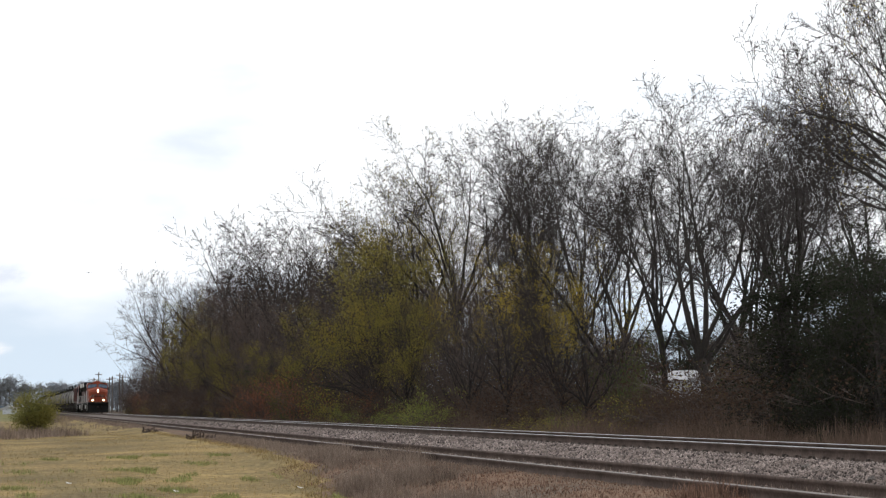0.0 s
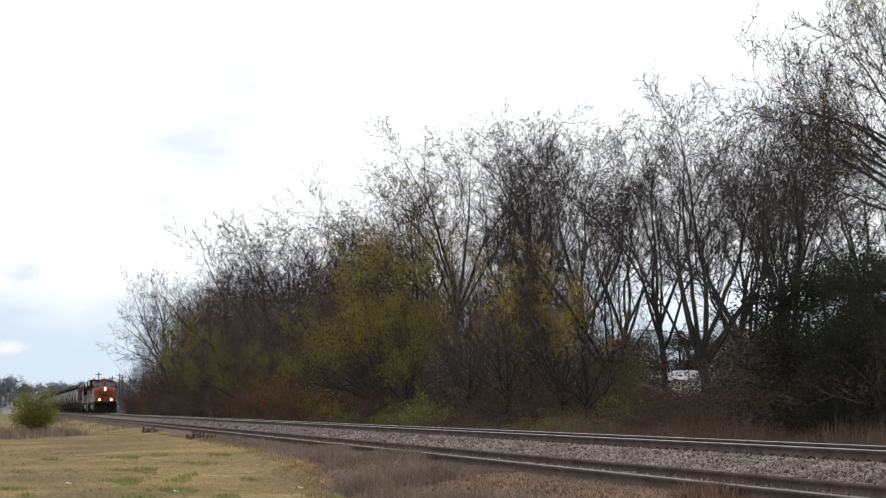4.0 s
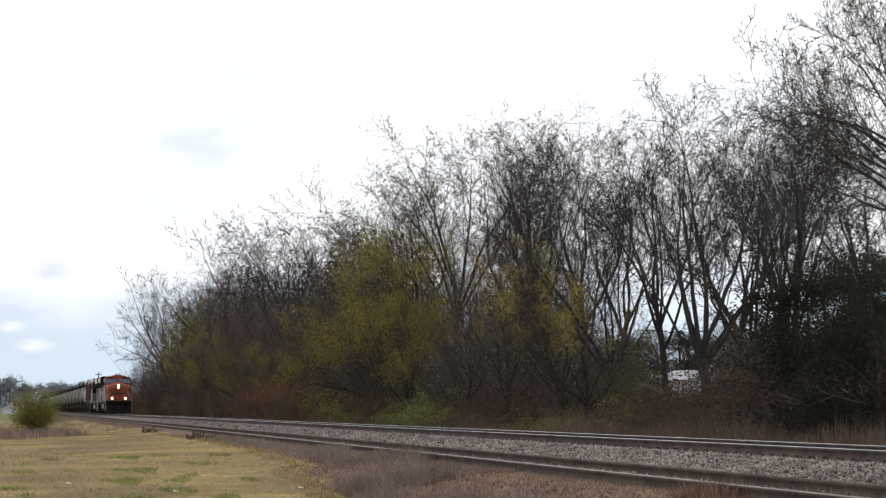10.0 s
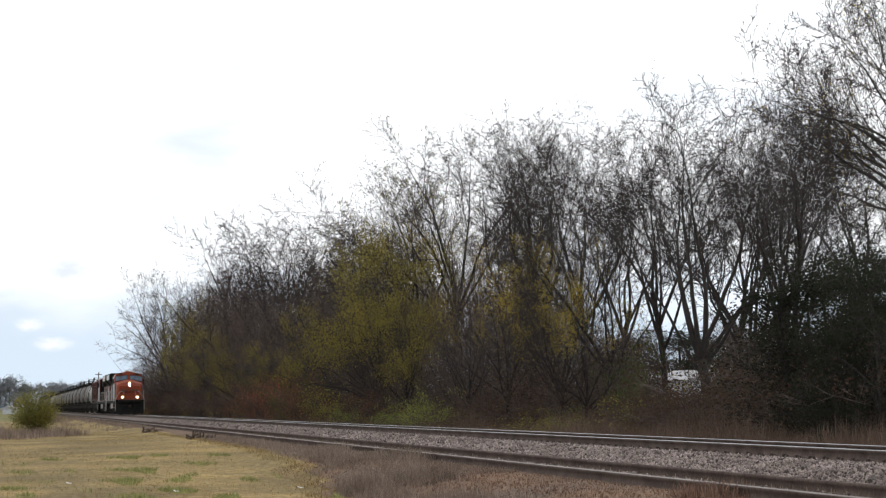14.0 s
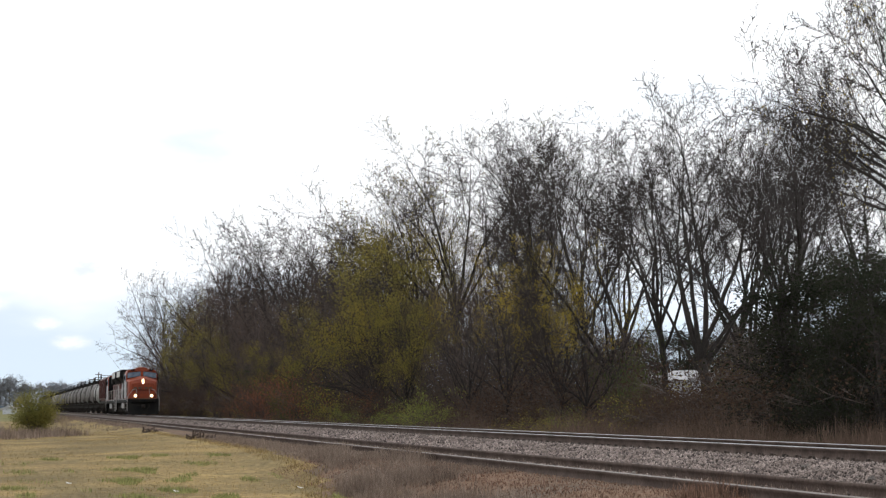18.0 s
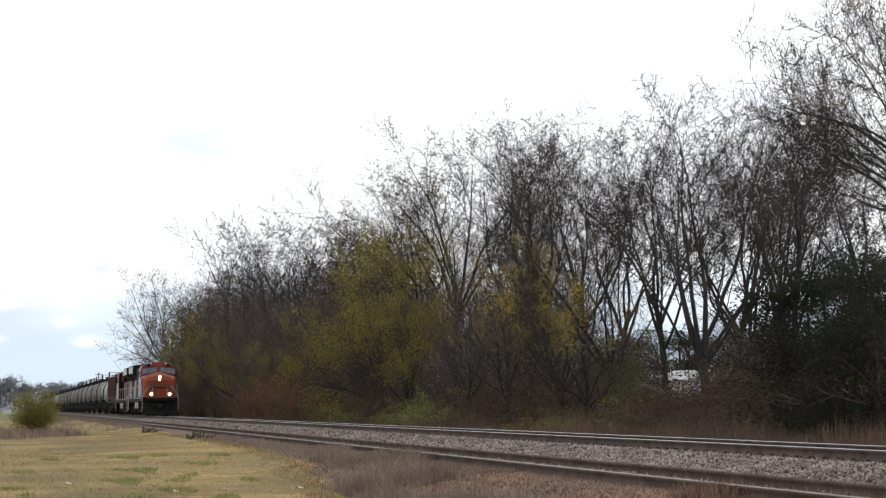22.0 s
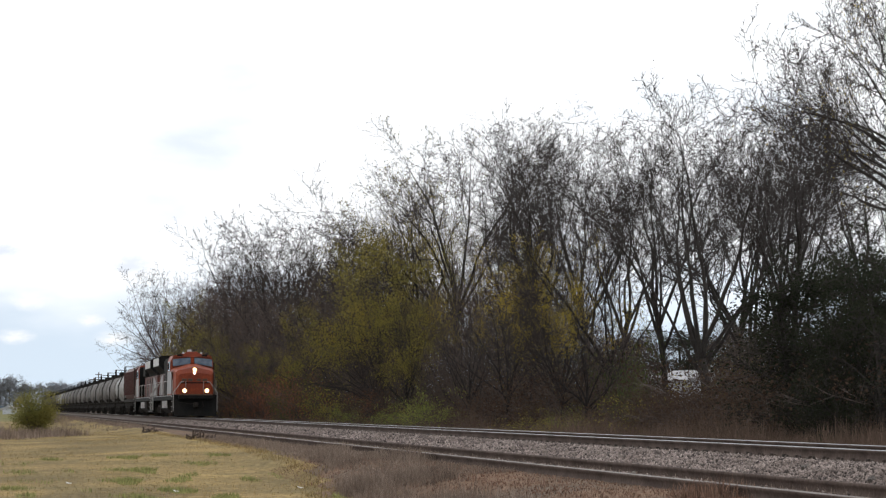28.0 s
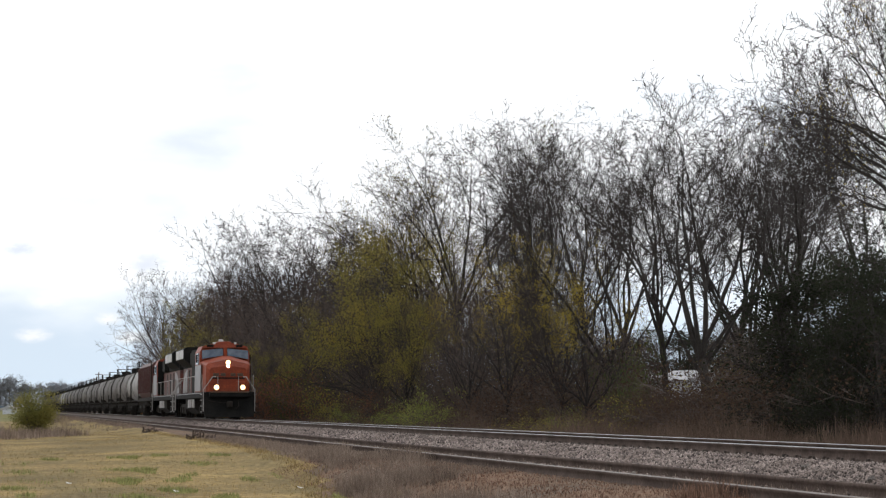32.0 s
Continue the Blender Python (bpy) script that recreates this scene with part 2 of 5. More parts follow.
def loft(sections, bm=None):
    """Joins closed outlines of equal length, and caps the ends."""
    bm = bm or bmesh.new()
    rings = [[bm.verts.new(p) for p in s] for s in sections]
    for r0, r1 in zip(rings, rings[1:]):
        n = len(r0)
        for k in range(n):
            bm.faces.new((r0[k], r0[(k + 1) % n], r1[(k + 1) % n], r1[k]))
    bm.faces.new(rings[0][::-1])
    bm.faces.new(rings[-1])
    bmesh.ops.recalc_face_normals(bm, faces=bm.faces)
    return bm


def drum(cx, cy, cz, r, half, axis="x", sides=16, bm=None):
    """A short cylinder with bevelled rims along x or y."""
    secs = []
    for s, k in ((-half, 0.92), (-half * 0.9, 1.0), (half * 0.9, 1.0), (half, 0.92)):
        ring = []
        for i in range(sides):
            u, w = r * k * math.cos(2 * math.pi * i / sides), r * k * math.sin(2 * math.pi * i / sides)
            ring.append((cx + s, cy + u, cz + w) if axis == "x" else (cx + u, cy + s, cz + w))
        secs.append(ring)
    return loft(secs, bm)


# ---- ground: one sheet from the lawn over the trackbed to the woods and the horizon ----
LAWN_Y = [-300, 0, 30, 40, 50, 72, 110, 150, 270, 420, 600, 900]
LAWN_Z = [0.0, 0.0, 0.05, 0.12, 0.42, 0.50, 0.34, 0.25, 0.35, 0.8, 1.35, 1.5]
BED_X = [7.2, 7.9, 9.9, 10.6, 11.4, 14.6, 16.3, 19.0]
BED_Z = [0.56, 0.60, 0.60, 0.68, 0.82, 0.82, 0.58, 0.62]


def ground_z(x, y):
    if x >= 7.2:
        z = float(np.interp(x, BED_X, BED_Z))
        if x > 19:
            z += 0.06 * noise.noise((x * 0.15, y * 0.15, 0.0)) * min(1.0, (x - 19) / 4)
        return z
    edge = float(np.interp(y, LAWN_Y, LAWN_Z))
    flat = edge * (0.35 + 0.65 * max(0.0, min(1.0, (x + 6) / 10)))
    k = max(0.0, min(1.0, (x - 5.4) / 1.8))
    k = k * k * (3 - 2 * k)
    return flat * (1 - k) + 0.56 * k + 0.05 * noise.noise((x * 0.3, y * 0.12, 4.0)) * (1 - k)


def lawn_edge(y):
    """Where the mown lawn ends against the weeds of the verge."""
    return float(np.interp(y, [20, 29, 36, 43, 54, 90], [4.2, 5.05, 5.9, 6.45, 6.75, 7.0])) + 0.35 * noise.noise((y * 0.3, 3.0, 0.0))


def build_ground():
    xs = sorted({*(-2500, -1200, -600, -300, -150, -80, -50, -35, -25, -18, -14), *np.arange(-11, 4, 0.8).round(2), *np.arange(4, 20, 0.35).round(2), *BED_X,
                 22, 26, 30, 36, 44, 60, 90, 150, 300, 600, 1200, 2500})
    ys = sorted({*(-400, -200, -100, -50, -20, -5, 5), *range(10, 120, 2), *range(120, 300, 8), *range(300, 700, 25), 760, 850, 1000, 1300, 1800, 2600, 3600})
    verts = [(x, y, ground_z(x, y)) for y in ys for x in xs]
    nx = len(xs)
    faces, idx = [], []

    for j in range(len(ys) - 1):
        for i in range(nx - 1):
            k = j * nx + i
            faces.append((k, k + 1, k + nx + 1, k + nx))
            c = (xs[i] + xs[i + 1]) / 2
            far = ys[j] > 230
            idx.append(4 if (far and c < 5) or c > 90 else 0 if c < lawn_edge(ys[j]) else 5 if c < 7.9 else 1 if c < 9.7 else 2 if c < 15.6 else 3)
    ob = new("ground", mesh_from("ground", verts, faces, [LAWN, DIRT, BALLAST, FLOOR, FIELD, VERGE], idx, smooth=True))
    tagged(ob, "dry tan lawn, cinder trackbed and leaf-strewn woodland floor", "ground", kind="structure")


build_ground()


# ---- tracks ----
RAIL = [(-0.075, 0.0), (0.075, 0.0), (0.075, 0.018), (0.02, 0.035), (0.012, 0.06), (0.012, 0.125), (0.037, 0.142), (0.037, 0.172), (0.026, 0.182),
        (-0.026, 0.182), (-0.037, 0.172), (-0.037, 0.142), (-0.012, 0.125), (-0.012, 0.06), (-0.02, 0.035), (-0.075, 0.018)]


def build_track(name, cx, top, label, head, tie_range, plates):
    track = thing(name, label, "railway track", kind="structure")
    for side in (-1, 1):
        ys = np.arange(-120, 1500, 18.0)
        secs = []
        for y in ys:
            wob = 0.006 * noise.noise((y * 0.05, side, cx)) if y > -100 else 0
            secs.append([(cx + side * 0.7545 + u + wob, y, top - 0.182 + w) for u, w in RAIL])
        n = len(RAIL)
        verts = [p for s in secs for p in s]
        faces = [(j * n + k, j * n + (k + 1) % n, (j + 1) * n + (k + 1) % n, (j + 1) * n + k) for j in range(len(ys) - 1) for k in range(n)]
        idx = [1 if k in (8, 9) and (cx > 10 or side < 0) else 0 for j in range(len(ys) - 1) for k in range(n)]
        part("rail", mesh_from("rail", verts, faces, [RAILSIDE, head], idx), None, track)
    rng = random.Random(5)
    tie = None
    y = tie_range[0]
    while y < tie_range[1]:
        if tie is None:
            tie = box(-1.3, 1.3, -0.115, 0.115, -0.17, 0.0, 0.012)
            me = bpy.data.meshes.new("tie")
            tie.to_mesh(me)
            tie.free()
            me.materials.append(TIE)
            tie = me
        ob = new("tie", tie)
        ob.parent = track
        ob.location = (cx + rng.uniform(-0.04, 0.04), y, top - 0.19 + rng.uniform(-0.006, 0.008))
        ob.rotation_euler = (0, 0, rng.uniform(-0.02, 0.02))
        y += rng.uniform(0.5, 0.56)
    if plates:
        bm = bmesh.new()
        y = tie_range[0]
        while y < tie_range[1]:
            for side in (-1, 1):
                x = cx + side * 0.7545
                box(x - 0.17, x + 0.17, y - 0.09, y + 0.09, top - 0.188, top - 0.172, bm=bm)
                for s in (-0.1, 0.1):
                    box(x + s - 0.012, x + s + 0.012, y - 0.07, y - 0.045, top - 0.175, top - 0.135, bm=bm)
                box(x - 0.11, x - 0.06, y + 0.11, y + 0.14, top - 0.2, top - 0.13, bm=bm)
            y += 0.53
        tagged(part("spikes_and_plates", bm, STEEL, track), kind="stuff")
    return track


build_track("track_main", 12.9, 1.02, "polished main line rails on ballasted wooden ties", RAILTOP, (14, 145), True)
build_track("track_siding", 8.9, 0.745, "dull rusty siding rails half sunk in dirt and weeds", OLDTOP, (14, 90), False)


def build_ballast():
    """Loose stones of the trackbed where they lie near enough to tell apart."""
    rng = np.random.default_rng(3)
    pts = []
    for y0, y1, count, size in ((17, 32, 24000, 0.021), (32, 50, 22000, 0.024), (50, 85, 20000, 0.029), (85, 150, 12000, 0.036)):
        x, y = rng.uniform(9.75, 12.15, count), rng.uniform(y0, y1, count)
        pts.append(np.stack([x, y, size * rng.uniform(0.6, 1.5, count)], 1))
    for y0, y1, count in ((17, 60, 3000),):
        pts.append(np.stack([rng.uniform(8.25, 9.6, count), rng.uniform(y0, y1, count), 0.02 * rng.uniform(0.6, 1.5, count)], 1))
    p = np.concatenate(pts)
    z = np.interp(p[:, 0], BED_X, BED_Z) + p[:, 2] * rng.uniform(-0.1, 0.6, len(p))
    base = np.array([(1, 0, 0), (-1, 0, 0), (0, 1, 0), (0, -1, 0), (0, 0, 1), (0, 0, -1)], dtype=float)
    v = base[None] * p[:, 2][:, None, None] * rng.uniform(0.6, 1.35, (len(p), 6, 1)) + rng.normal(0, 0.22, (len(p), 6, 3)) * p[:, 2][:, None, None]
    v += np.stack([p[:, 0], p[:, 1], z], 1)[:, None]
    tri = np.array([(0, 2, 4), (2, 1, 4), (1, 3, 4), (3, 0, 4), (2, 0, 5), (1, 2, 5), (3, 1, 5), (0, 3, 5)])
    f = (tri[None] + 6 * np.arange(len(p))[:, None, None]).reshape(-1, 3)
    ob = new("ballast_stones", mesh_from("ballast_stones", v.reshape(-1, 3), f, [STONE]))
    tagged(ob, "loose pinkish grey crushed stone ballast between the tracks", "gravel", kind="stuff")


build_ballast()


def blades(name, label, category, mat, n, xr, yr, height, width, seed, keep=None, lean=0.35, near=1.0, ragged=False):
    """Grass or weed stalks as tapered, bent blades."""
    rng = np.random.default_rng(seed)
    x = rng.uniform(*xr, n)
    y = yr[0] + (yr[1] - yr[0]) * rng.uniform(0, 1, n) ** near
    if keep is not None:
        ok = np.array([keep(a, b) > r for a, b, r in zip(x, y, rng.uniform(0, 1, n))])
        x, y = x[ok], y[ok]
    n = len(x)
    z = np.array([ground_z(a, b) for a, b in zip(x, y)]) - 0.01
    h = height * rng.uniform(0.45, 1.2, n)
    if ragged:
        h *= np.array([0.45 + 1.1 * max(0.0, 0.5 + noise.noise((a * 0.9, b * 0.3, seed))) for a, b in zip(x, y)])
    ang, tilt = rng.uniform(0, 2 * np.pi, n), rng.normal(0, lean, n)
    w = width * rng.uniform(0.7, 1.4, n)
    face = rng.uniform(0, np.pi, n)
    base = np.stack([x, y, z], 1)
    side = np.stack([np.cos(face), np.sin(face), 0 * face], 1) * w[:, None]
    bend = np.stack([np.cos(ang) * np.sin(tilt), np.sin(ang) * np.sin(tilt), np.cos(tilt)], 1) * h[:, None]
    mid = base + bend * 0.55 + np.array([0, 0, 0.05]) * h[:, None]
    tip = base + bend + np.stack([np.cos(ang), np.sin(ang), 0 * ang], 1) * (h * 0.25 * np.abs(tilt))[:, None]
    v = np.stack([base - side, base + side, mid + side * 0.7, tip, mid - side * 0.7], 1).reshape(-1, 3)
    k = 5 * np.arange(n)[:, None]
    f = np.concatenate([k + np.array([[0, 1, 2]]), k + np.array([[0, 2, 4]]), k + np.array([[4, 2, 3]])])
    ob = new(name, mesh_from(name, v, f, [mat]))
    return tagged(ob, label, category, kind="stuff")


# ---- woods ----
class Wood:
    def __init__(self, seed):
        self.rng = random.Random(seed)
        self.segs = {}
        self.tips = []


def grow(w, p, d, length, r, lvl, spec):
    rng = w.rng
    n = spec["segs"][lvl]
    step = length / n
    last = lvl == len(spec["segs"]) - 1
    kids = 0 if last else spec["kids"][lvl]
    marks = sorted(rng.uniform(spec["bare"][lvl], 1.0) for _ in range(kids))
    for i in range(n):
        wob = spec["wander"][lvl]
        d = Vector((d.x + rng.gauss(0, wob), d.y + rng.gauss(0, wob), d.z + rng.gauss(0, wob) + spec["up"][lvl])).normalized()
        q = p + d * step
        r0 = r * (1 - 0.72 * i / n)
        r1 = r * (1 - 0.72 * (i + 1) / n)
        w.segs.setdefault(lvl, []).append((*p, *q, r0, r1))
        while marks and marks[0] <= (i + 1) / n:
            at = marks.pop(0)
            base = p + d * step * (at * n - i)
            az, dev = rng.uniform(0, 2 * math.pi), radians(spec["angle"][lvl]) * rng.uniform(0.6, 1.35)
            a = d.cross(Vector((0.2, 0.1, 1.0)) if abs(d.z) < 0.9 else Vector((1, 0, 0))).normalized()
            b = d.cross(a)
            e = d * math.cos(dev) + (a * math.cos(az) + b * math.sin(az)) * math.sin(dev)
            cl = length * spec["ratio"][lvl] * rng.uniform(0.65, 1.2) * (1.15 - 0.5 * at)
            grow(w, base, e.normalized(), cl, max(spec["rmin"], (r0 + (r1 - r0) * 0.5) * spec["thin"]), lvl + 1, spec)
        p = q
    if lvl >= len(spec["segs"]) - 2:
        w.tips.append((p, d))


def unit(v):
    return v / (np.linalg.norm(v, axis=-1, keepdims=True) + 1e-9)


def strands(rng, p, d, length, r, segs, wander, up, taper=0.78):
    """Wandering tapered shoots from the points p along d: their joints and radii."""
    pts, d, p = [p], unit(d), p
    for _ in range(segs):
        d = unit(d + rng.normal(0, wander, d.shape) + np.array([0, 0, up]))
        p = p + d * (length / segs)[:, None]
        pts.append(p)
    return np.stack(pts, 1), r[:, None] * (1 - taper * np.linspace(0, 1, segs + 1))[None]


def sprout(rng, wood, kids, start, angle, ratio, segs, wander, up, share, rmin):
    """Side shoots set spirally along each shoot of the wood, shorter towards its tip."""
    pts, rad = wood
    n, s1 = pts.shape[:2]
    t = start + (1 - start) * (np.arange(kids)[None] + rng.uniform(0, 1, (n, kids))) / kids
    f = t * (s1 - 1) * 0.999
    i = np.floor(f).astype(int)
    k = (f - i)[..., None]
    row = np.arange(n)[:, None]
    base = pts[row, i] * (1 - k) + pts[row, i + 1] * k
    r = rad[row, i] * (1 - k[..., 0]) + rad[row, i + 1] * k[..., 0]
    way = unit(pts[row, i + 1] - pts[row, i])
    whole = np.linalg.norm(np.diff(pts, axis=1), axis=2).sum(1)[:, None]
    side = unit(np.cross(way, np.where(np.abs(way[..., 2:]) > 0.9, np.array([1.0, 0, 0]), np.array([0, 0, 1.0]))))
    over = np.cross(way, side)
    az = rng.uniform(0, 6.28, (n, 1)) + 2.4 * np.arange(kids)[None] + rng.normal(0, 0.4, (n, kids))
    dev = np.radians(angle) * rng.uniform(0.6, 1.4, (n, kids))
    d = way * np.cos(dev)[..., None] + (side * np.cos(az)[..., None] + over * np.sin(az)[..., None]) * np.sin(dev)[..., None]
    length = whole * ratio * rng.uniform(0.65, 1.12, (n, kids)) * (1.2 - 0.45 * t)
    return strands(rng, base.reshape(-1, 3), d.reshape(-1, 3), length.ravel(), np.maximum(rmin, r * share).ravel(), segs, wander, up)


def rods(wood, sides):
    """Round shoots as quads."""
    pts, rad = wood
    n, s1 = pts.shape[:2]
    way = unit(np.gradient(pts, axis=1))
    side = unit(np.cross(way, np.array([0.37, 0.21, 0.9])))
    over = np.cross(way, side)
    a = 2 * np.pi * np.arange(sides) / sides
    v = pts[:, :, None] + rad[:, :, None, None] * (np.cos(a)[None, None, :, None] * side[:, :, None] + np.sin(a)[None, None, :, None] * over[:, :, None])
    k = np.arange(sides)
    q = np.stack([k, (k + 1) % sides, sides + (k + 1) % sides, sides + k], 1)
    q = (q[None] + sides * np.arange(s1 - 1)[:, None, None]).reshape(-1, 4)
    return v.reshape(-1, 3), (q[None] + sides * s1 * np.arange(n)[:, None, None]).reshape(-1, 4)


def slips(wood, rng, wide):
    """The finest twigs as slender bent blades."""
    pts, rad = wood
    n, s1 = pts.shape[:2]
    side = unit(np.cross(pts[:, -1] - pts[:, 0], rng.normal(0, 1, (n, 3))))[:, None] * rad[:, :, None] * wide
    v = np.stack([pts - side, pts + side], 2).reshape(-1, 3)
    q = np.array([[2 * j, 2 * j + 1, 2 * j + 3, 2 * j + 2] for j in range(s1 - 1)])
    return v, (q[None] + 2 * s1 * np.arange(n)[:, None, None]).reshape(-1, 4)


def merged(pieces):
    vs, fs, at = [], [], 0
    for v, f in pieces:
        vs.append(v)
        fs.append(f + at)
        at += len(v)
    return np.concatenate(vs), np.concatenate(fs)


def tube_arrays(segs, sides):
    s = np.array(segs, dtype=np.float64)
    p0, p1, r0, r1 = s[:, :3], s[:, 3:6], s[:, 6], s[:, 7]
    d = p1 - p0
    d /= np.linalg.norm(d, axis=1)[:, None] + 1e-9
    ref = np.where(np.abs(d[:, 2:3]) > 0.9, np.array([[1.0, 0, 0]]), np.array([[0, 0, 1.0]]))
    a = np.cross(d, ref)
    a /= np.linalg.norm(a, axis=1)[:, None] + 1e-9
    b = np.cross(d, a)
    t = 2 * np.pi * np.arange(sides) / sides
    ring = np.cos(t)[None, :, None] * a[:, None] + np.sin(t)[None, :, None] * b[:, None]
    v = np.concatenate([p0[:, None] + ring * r0[:, None, None], p1[:, None] + ring * r1[:, None, None]], 1).reshape(-1, 3)
    k = np.arange(sides)
    q = np.concatenate([np.stack([k, (k + 1) % sides, sides + (k + 1) % sides], 1), np.stack([k, sides + (k + 1) % sides, sides + k], 1)])
    return v, (q[None] + 2 * sides * np.arange(len(s))[:, None, None]).reshape(-1, 3)


def ribbon_arrays(segs, seed, wide):
    """The finest twigs: one slender pointed blade each."""
    s = np.array(segs, dtype=np.float64)
    rng = np.random.default_rng(seed)
    p0, p1, r = s[:, :3], s[:, 3:6], s[:, 6]
    side = np.cross(p1 - p0, rng.normal(0, 1, p0.shape))
    side /= np.linalg.norm(side, axis=1)[:, None] + 1e-9
    side *= (r * wide)[:, None]
    v = np.stack([p0 - side, p0 + side, p1], 1).reshape(-1, 3)
    return v, np.arange(len(v)).reshape(-1, 3)


def leaf_mesh(name, centres, size, mat, seed):
    rng = np.random.default_rng(seed)
    c = np.asarray(centres, dtype=np.float64)
    n = len(c)
    u = rng.normal(0, 1, (n, 3))
    u /= np.linalg.norm(u, axis=1)[:, None]
    w = np.cross(u, rng.normal(0, 1, (n, 3)))
    w /= np.linalg.norm(w, axis=1)[:, None] + 1e-9
    s = size * rng.uniform(0.6, 1.4, (n, 1))
    v = np.stack([c - u * s, c + w * s * 0.55, c + u * s, c - w * s * 0.55], 1).reshape(-1, 3)
    f = np.arange(4 * n).reshape(-1, 4)
    return mesh_from(name, v, f, [mat])


SPECS = {
    # broad open crown of long limbs: trunk share, limbs, their spread; then for each order of shoots kids, start, angle, ratio, joints, wander, up
    "vase": dict(trunk=0.3, r=0.018, limbs=7, spread=(12, 46), limb=0.78, bend=0.0,
                 orders=((9, 0.36, 38, 0.44, 6, 0.12, 0.04), (7, 0.25, 40, 0.46, 4, 0.14, 0.04), (5, 0.2, 42, 0.46, 3, 0.15, 0.04), (2, 0.25, 44, 0.45, 1, 0.16, 0.02)), reach=9.0, rmin=0.0098),
    # narrow and crowded with upright grey shoots
    "upright": dict(trunk=0.45, r=0.012, limbs=7, spread=(8, 40), limb=0.58, bend=0.03,
                    orders=((8, 0.25, 34, 0.45, 5, 0.12, 0.05), (7, 0.22, 38, 0.46, 4, 0.14, 0.05), (5, 0.2, 42, 0.46, 3, 0.15, 0.04), (3, 0.25, 46, 0.45, 1, 0.16, 0.03)), reach=9.0, rmin=0.0085),
    # bare trees that stand far off along the line
    "distant": dict(trunk=0.4, r=0.013, limbs=7, spread=(8, 44), limb=0.62, bend=0.01,
                    orders=((9, 0.25, 40, 0.42, 5, 0.13, 0.04), (7, 0.2, 42, 0.44, 3, 0.14, 0.04), (4, 0.2, 44, 0.42, 2, 0.14, 0.03)), reach=9.0, rmin=0.016),
    "spreading": dict(trunk=0.3, r=0.013, limbs=9, spread=(20, 68), limb=0.66, bend=0.025,
                      orders=((9, 0.15, 42, 0.44, 5, 0.14, 0.04), (7, 0.15, 44, 0.46, 3, 0.15, 0.04), (5, 0.15, 46, 0.45, 2, 0.16, 0.03)), reach=9.0, rmin=0.015),
    # many-stemmed dense scrub
    "scrub": dict(trunk=0.08, r=0.008, limbs=12, spread=(5, 46), limb=0.95, bend=0.04,
                  orders=((8, 0.12, 38, 0.36, 3, 0.14, 0.06), (7, 0.1, 42, 0.5, 2, 0.16, 0.05), (4, 0.15, 48, 0.6, 1, 0.16, 0.0)), reach=0.36, rmin=0.006),
    # rounded tree that still holds leaves
    "leafy": dict(trunk=0.28, r=0.014, limbs=9, spread=(12, 62), limb=0.72, bend=0.0,
                  orders=((8, 0.2, 42, 0.45, 4, 0.12, 0.02), (7, 0.15, 44, 0.5, 3, 0.14, 0.0), (4, 0.15, 48, 0.5, 2, 0.16, -0.03)), reach=0.6, rmin=0.006),
    "conifer": dict(segs=(6, 4, 2, 1), kids=(30, 9, 6), bare=(0.04, 0.12, 0.1), angle=(68, 45, 50), ratio=(0.42, 0.5, 0.6),
                    wander=(0.03, 0.12, 0.15, 0.2), up=(0.1, 0.03, 0.0, 0.0), thin=0.4, rmin=0.012, trunk=0.9, r=0.02),
    "shrub": dict(segs=(1, 2, 1, 1), kids=(11, 6, 4), bare=(0.0, 0.12, 0.1), angle=(48, 40, 45), ratio=(7.0, 0.45, 0.6),
                  wander=(0.05, 0.12, 0.2, 0.2), up=(0.02, 0.03, 0.02, 0.0), thin=0.6, rmin=0.006, trunk=0.1, r=0.01),
    "bush": dict(segs=(1, 4, 2, 1), kids=(16, 7, 5), bare=(0.0, 0.2, 0.1), angle=(30, 34, 45), ratio=(7.0, 0.4, 0.6),
                 wander=(0.05, 0.1, 0.2, 0.2), up=(0.02, 0.06, 0.03, 0.0), thin=0.6, rmin=0.006, trunk=0.1, r=0.01),
    "far": dict(segs=(3, 4, 2, 1), kids=(12, 8, 9), bare=(0.1, 0.12, 0.1), angle=(50, 42, 45), ratio=(0.7, 0.5, 0.7),
                wander=(0.06, 0.1, 0.15, 0.2), up=(0.04, 0.06, 0.03, 0.0), thin=0.55, rmin=0.025, trunk=0.6, r=0.018),
}


